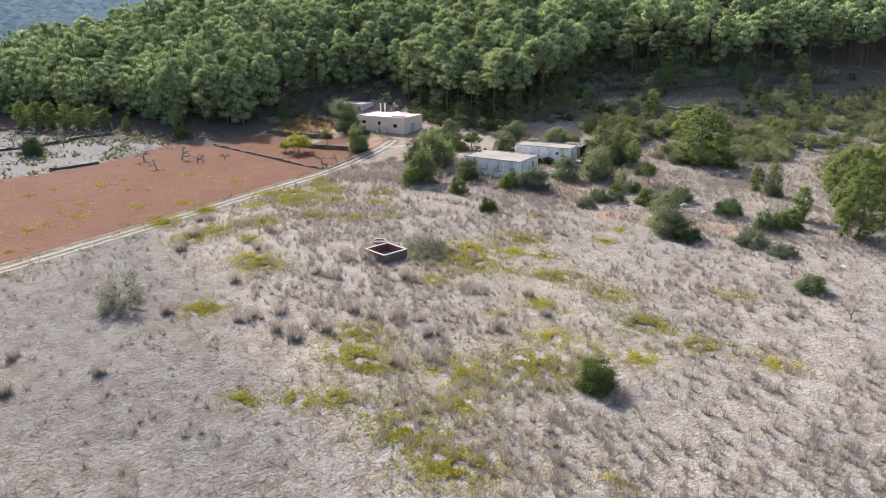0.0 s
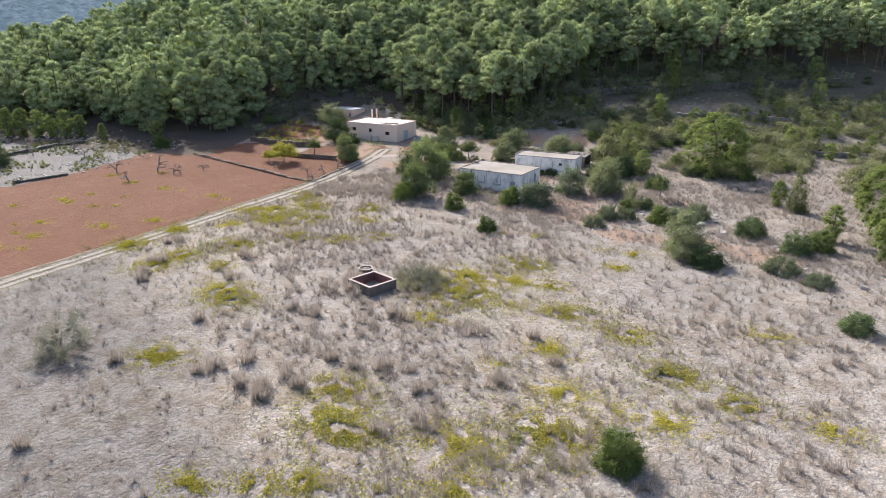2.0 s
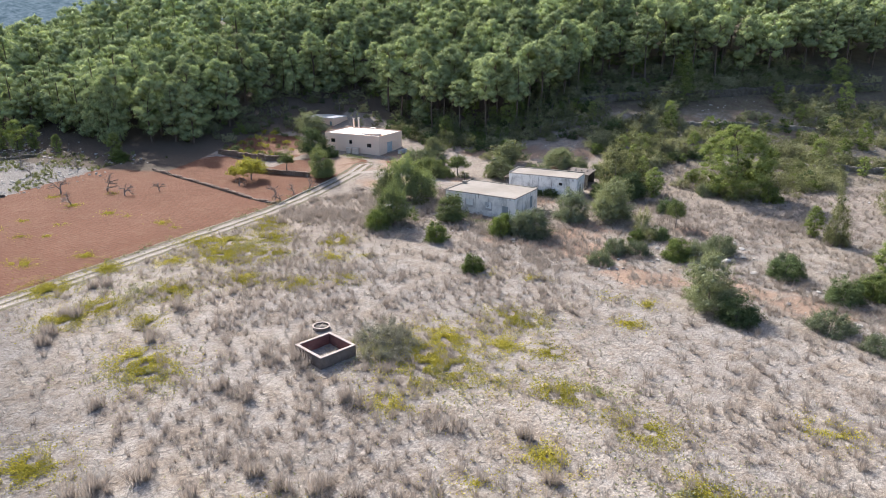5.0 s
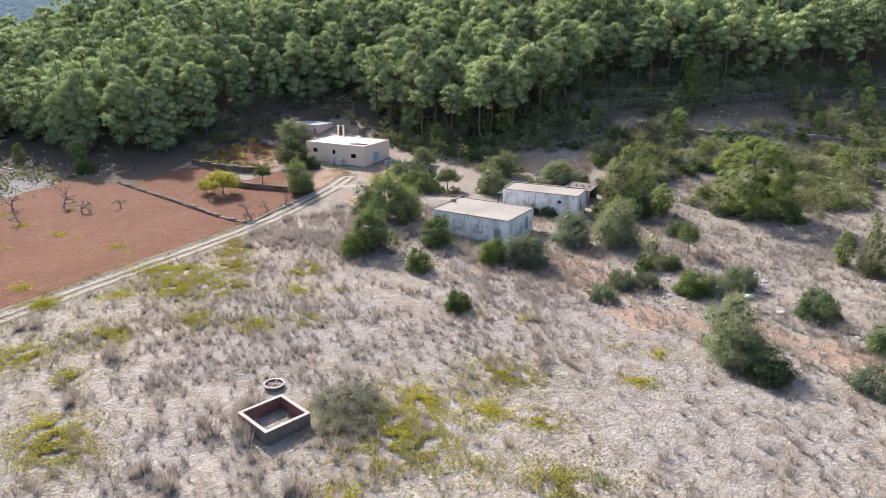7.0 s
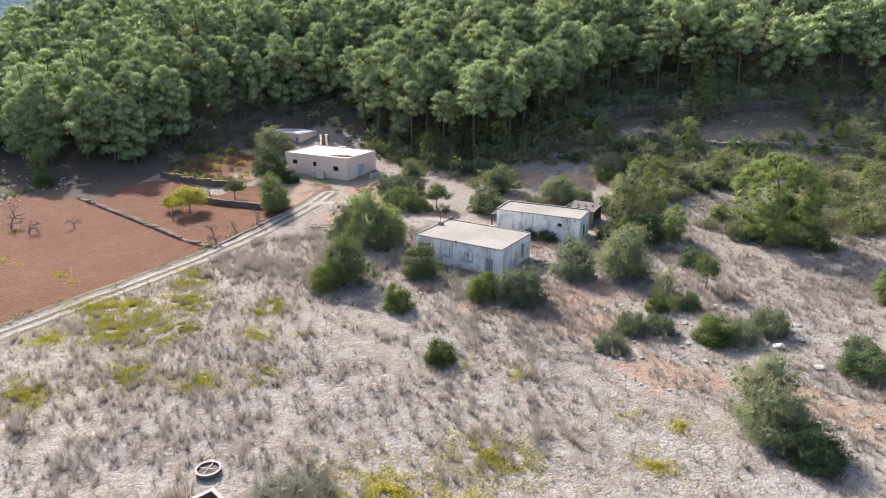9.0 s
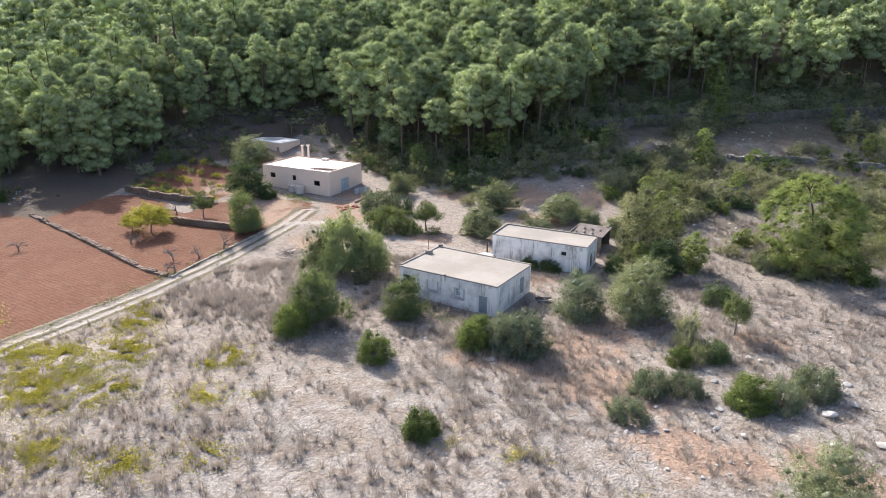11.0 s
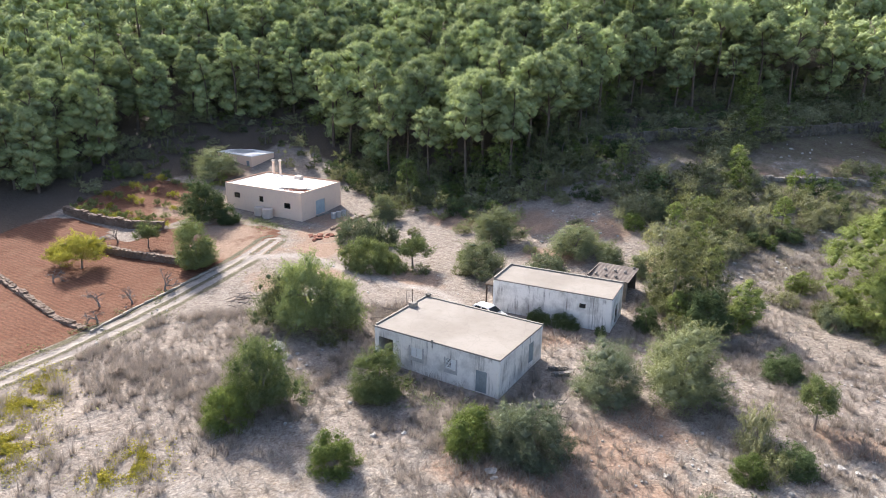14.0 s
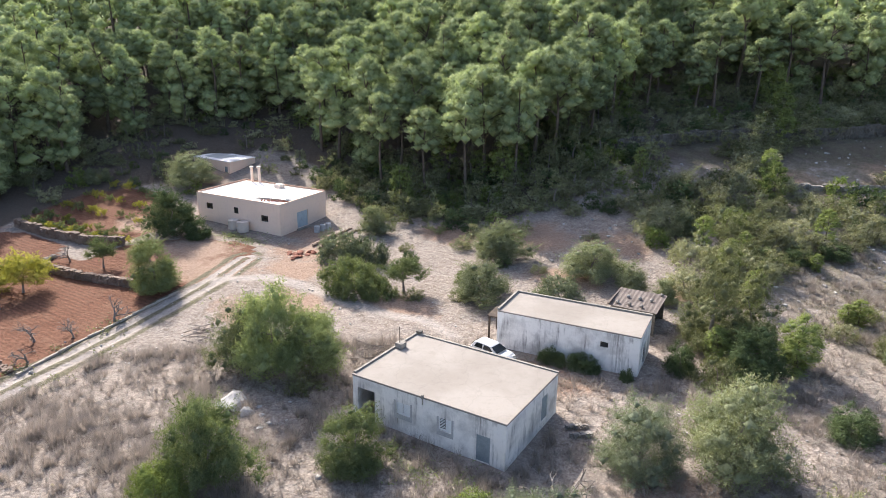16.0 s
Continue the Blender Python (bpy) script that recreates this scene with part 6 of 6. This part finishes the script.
# taller single clumps
CLUMPS = ((-51.9, 55.2), (-51.6, 54.2), (-50.3, 53.0), (-51.4, 56.8), (-48.8, 52.6), (-52.4, 56.0), (-47.2, 34.4), (-44.6, 30.6), (-41.7, 30.4), (-42.5, 34.6), (-38.3, 38.4), (-27.8, 33.3), (-29.9, 31.0), (-52.3, 45.8), (-30.8, 38.3), (-48.9, 30.5), (-26.5, 52.8), (-31.9, 50.9), (-40.6, 38.6), (-41.5, 50.0), (-22.6, 48.4), (-25.5, 42.8), (-48.8, 45.5), (-58.6, 37.9), (-85.3, 55.2), (-84.4, 56.0), (-79.1, 47.3), (-78.0, 48.1), (-75.8, 43.9), (-70.7, 56.1), (-70.0, 55.2), (-66.1, 48.7), (-74.2, 42.6), (-75.5, 43.5), (-51.2, 15.7), (-54.7, 9.4), (-41.2, 30.2), (-42.6, 31.4), (-57.5, 27.6), (-48.6, 31.8), (-53.6, 52.2), (-52.0, 51.6), (-61.0, 13.0), (-40.0, 33.0), (-36.0, 40.0), (-84.0, 86.0), (-82.5, 90.0), (-80.5, 88.0))
pts = np.concatenate([np.array([(x + RNG.normal(0, 0.35), y + RNG.normal(0, 0.35), ground_z(x, y) - 0.05) for _ in range(5)]) for x, y in CLUMPS])
grass("tall_grass", pts, RNG.uniform(0.8, 1.7, len(pts)), 60, 0.45, 0.016, BROWN_STRAW, "tall clumps of dry brown grass")
# grey-green thicket beside the tank
pts = np.array([(-45.2 + RNG.normal(0, 1.6), 59.4 + RNG.normal(0, 1.9), 0.45) for _ in range(50)])
grass("tank_thicket", pts, RNG.uniform(0.5, 1.4, len(pts)), 70, 0.8, 0.013, ROSEMARY, "grey-green grassy thicket beside the tank")
plant("twig_bush", -63.6, 26.2, 1.6, "sparse grey twiggy shrub in the dry field", "", 1.2, 0)
for x, y, k in ((-46.0, 60.4, 1.25), (-44.0, 57.9, 1.1), (-46.6, 62.4, 0.95), (-43.4, 60.8, 1.0), (-42.2, 58.6, 0.8)):
    plant("twig_bush", x, y, k, "feathery grey-green shrub beside the water tank", "shrubs beside the tank", 0.75)

PATCHES = ((-79.0, 73.8, 1.8), (-79.2, 72.1, 1.6), (-79.0, 79.0, 1.5), (-77.0, 78.0, 1.5), (-81.2, 79.5, 1.2), (-73.5, 73.8, 1.6), (-70.0, 83.6, 1.5), (-70.0, 80.7, 1.0), (-86.7, 86.0, 1.3), (-84.5, 83.3, 1.0), (-62.2, 79.4, 0.7), (-73.6, 70.7, 1.4), (-55.2, 30.5, 2.3), (-36.8, 19.1, 1.5), (-32.7, 21.4, 1.4), (-30.2, 23.5, 1.6), (-31.9, 29.6, 2.6), (-36.6, 34.7, 2.3), (-36.6, 72.0, 2.6), (-30.5, 66.8, 1.4), (-12.7, 52.4, 2.4), (-19.1, 58.3, 2.2), (-6.7, 49.8, 2.0),
           (-26.6, 60.3, 2.2), (-18.0, 37.6, 3.0), (-38.8, 59.0, 3.6), (-82.5, 71.5, 3.0), (-78.0, 69.4, 2.6), (-88.3, 73.7, 2.4), (-84.6, 76.0, 1.8), (-80.0, 79.4, 2.2), (-84.6, 83.4, 2.2), (-88.2, 87.2, 1.5), (-90.2, 60.2, 2.0), (-90.0, 52.0, 2.6), (-77.8, 51.2, 2.6), (-74.6, 58.0, 2.6), (-69.8, 65.0, 2.0), (-63.6, 67.4, 1.9), (-22.5, 22.3, 2.4), (-17.3, 20.5, 2.4), (-60.8, 44.3, 2.8), (-77.9, 46.5, 2.4), (-59.6, 71.4, 1.4), (-68.9, 82.6, 1.3), (-73.7, 73.5, 1.2), (-69.8, 51.0, 1.5))
PATCHES_2 = ((-6.5, 65.7, 1.8), (0.3, 49.6, 1.7), (-25.8, 83.3, 1.2), (-24.1, 51.2, 2.0), (-11.0, 43.9, 2.0), (-34.7, 30.6, 1.8), (-63.4, 45.6, 2.2), (-26.1, 77.2, 1.4), (-39.8, 83.8, 1.2), (-38.3, 51.1, 1.8),
             (-40.7, 64.5, 3.0), (-42.6, 60.4, 2.4), (-70.8, 65.4, 1.6), (-30.3, 83.3, 1.0), (-24.0, 33.0, 2.6), (-46.0, 82.6, 1.0), (-84.6, 66.0, 2.0), (-21.0, 28.0, 2.2), (-66.0, 77.0, 1.8), (-35.0, 66.0, 2.0), (-20.0, 44.0, 2.0))


def weed_patch(spots, n_each, size, mat, name, label, high=0.28):
    ps = []
    for x, y, r in spots:
        k = int(n_each * r * r)
        w, d = RNG.uniform(0, 6.28, k), r * np.abs(RNG.normal(0, 0.8, k))
        px, py = x + d * np.cos(w) * 1.25, y + d * np.sin(w)
        ok = [noise.noise(Vector((a * 0.75, b * 0.75, 1))) > -0.16 for a, b in zip(px, py)]
        px, py = px[ok], py[ok]
        ps.append(np.stack([px, py, [ground_z(a, b) for a, b in zip(px, py)] + np.abs(RNG.normal(0, 0.5, len(px))) * high + 0.02], 1))
    p = np.concatenate(ps)
    v, f = cards(p, np.tile((0, 0, 0.7), (len(p), 1)) + RNG.normal(0, 0.5, (len(p), 3)), size, size * 0.7)
    tagged(new(name, fast_mesh(name, v, f, mat)), label, "weeds", kind="stuff")


weed_patch(PATCHES, 850, 0.15, YELLOW_WEED, "yellow_weeds", "patches of yellow-green flowering weeds")
THIN = ((-34.2, 31.7, 4), (-25.5, 25.1, 4), (-18.5, 19.5, 4), (-20.9, 32.2, 4.5), (-18.5, 38.7, 4), (-15.3, 43.5, 3.5), (-26.9, 45.8, 3), (-15.7, 21.8, 4), (-7.2, 24.9, 4), (-37.6, 58.4, 4.5), (-38.9, 55.3, 3.5), (-32.3, 59.4, 3), (-80.7, 70.7, 4), (-60.5, 44.0, 3))
weed_patch(THIN, 75, 0.15, YELLOW_WEED, "thin_weeds", "thin yellowing weeds between dry grass", 0.3)
weed_patch(PATCHES_2, 700, 0.14, YELLOW_WEED, "yellow_herbs", "thin patches of yellow-green weeds")
RED_SPOTS = tuple((RNG.uniform(-132, -96), RNG.uniform(20, 90), RNG.uniform(0.5, 1.3)) for _ in range(26))
RED_PATCHES = ((-101.0, 55.5, 1.3), (-111.9, 51.4, 1.1), (-110.0, 76.5, 0.9), (-122.2, 61.4, 0.9), (-110.4, 63.7, 0.7), (-87.1, 74.7, 1.2), (-121.2, 65.9, 0.7), (-98.3, 62.1, 0.8), (-105.0, 41.0, 1.2), (-97.8, 76.8, 0.7), (-109.8, 46.4, 0.8))
weed_patch((*RED_SPOTS, *RED_PATCHES), 380, 0.15, YELLOW_WEED, "field_weeds", "scattered yellow weeds on red soil", 0.18)
VERGE = tuple((np.interp(yy, [t[1] for t in TRACK], [t[0] for t in TRACK]) + RNG.normal(0, 0.5) + (2.6 if RNG.uniform() < 0.6 else -2.2), yy, RNG.uniform(0.5, 1.1)) for yy in RNG.uniform(20, 112, 60))
weed_patch(VERGE, 60, 0.22, ROSEMARY, "verge_weeds", "grey-green weeds along the track", 0.35)
OLIVE_SPOTS = ((-38, 58, 6), (-34, 30, 6), (-20, 36, 7), (-60, 44, 5), (-78, 56, 6), (-80, 74, 6), (-14, 52, 6), (-24, 22, 6), (-36, 72, 4), (-24, 62, 5))
weed_patch(OLIVE_SPOTS, 34, 0.24, ROSEMARY, "olive_weeds", "thin olive-green weeds among dry grass", 0.35)
# low scrub on the stony field
pts = []
for x, y in zip(RNG.uniform(-200, -138, 2600), RNG.uniform(40, 108, 2600)):
    if inside(PALE_FIELD, np.array([x]), np.array([y]))[0] and noise.noise(Vector((x * 0.12, y * 0.12, 7))) > -0.1:
        pts.append((x, y, ground_z(x, y) - 0.05))
grass("stony_scrub", np.array(pts), RNG.uniform(0.35, 0.9, len(pts)), 22, 0.8, 0.05, JUNIPER, "low dark scrub dotted over the stony field")
# dark plants along the foot of the white wall
for u, s in ((4.6, 0.30), (5.3, 0.42), (6.0, 0.36), (7.4, 0.42), (8.2, 0.46), (8.9, 0.34), (11.6, 0.30)):
    plant("dark_bush", -61.3 + u * 0.995 + 0.06, 119.4 + u * 0.103 - 0.8, s, "dark spiky plant against the white wall", "plants along the white wall", 1.25)
weed_patch(((-57.5, 100.8, 1.8), (-54.5, 101.4, 1.6), (-60.0, 101.6, 1.2), (-104, 127.5, 2.0), (-101, 127.6, 2.0)), 120, 0.2, OLIVE, "house_weeds", "low grey-green weeds in the shade of the walls", 0.3)
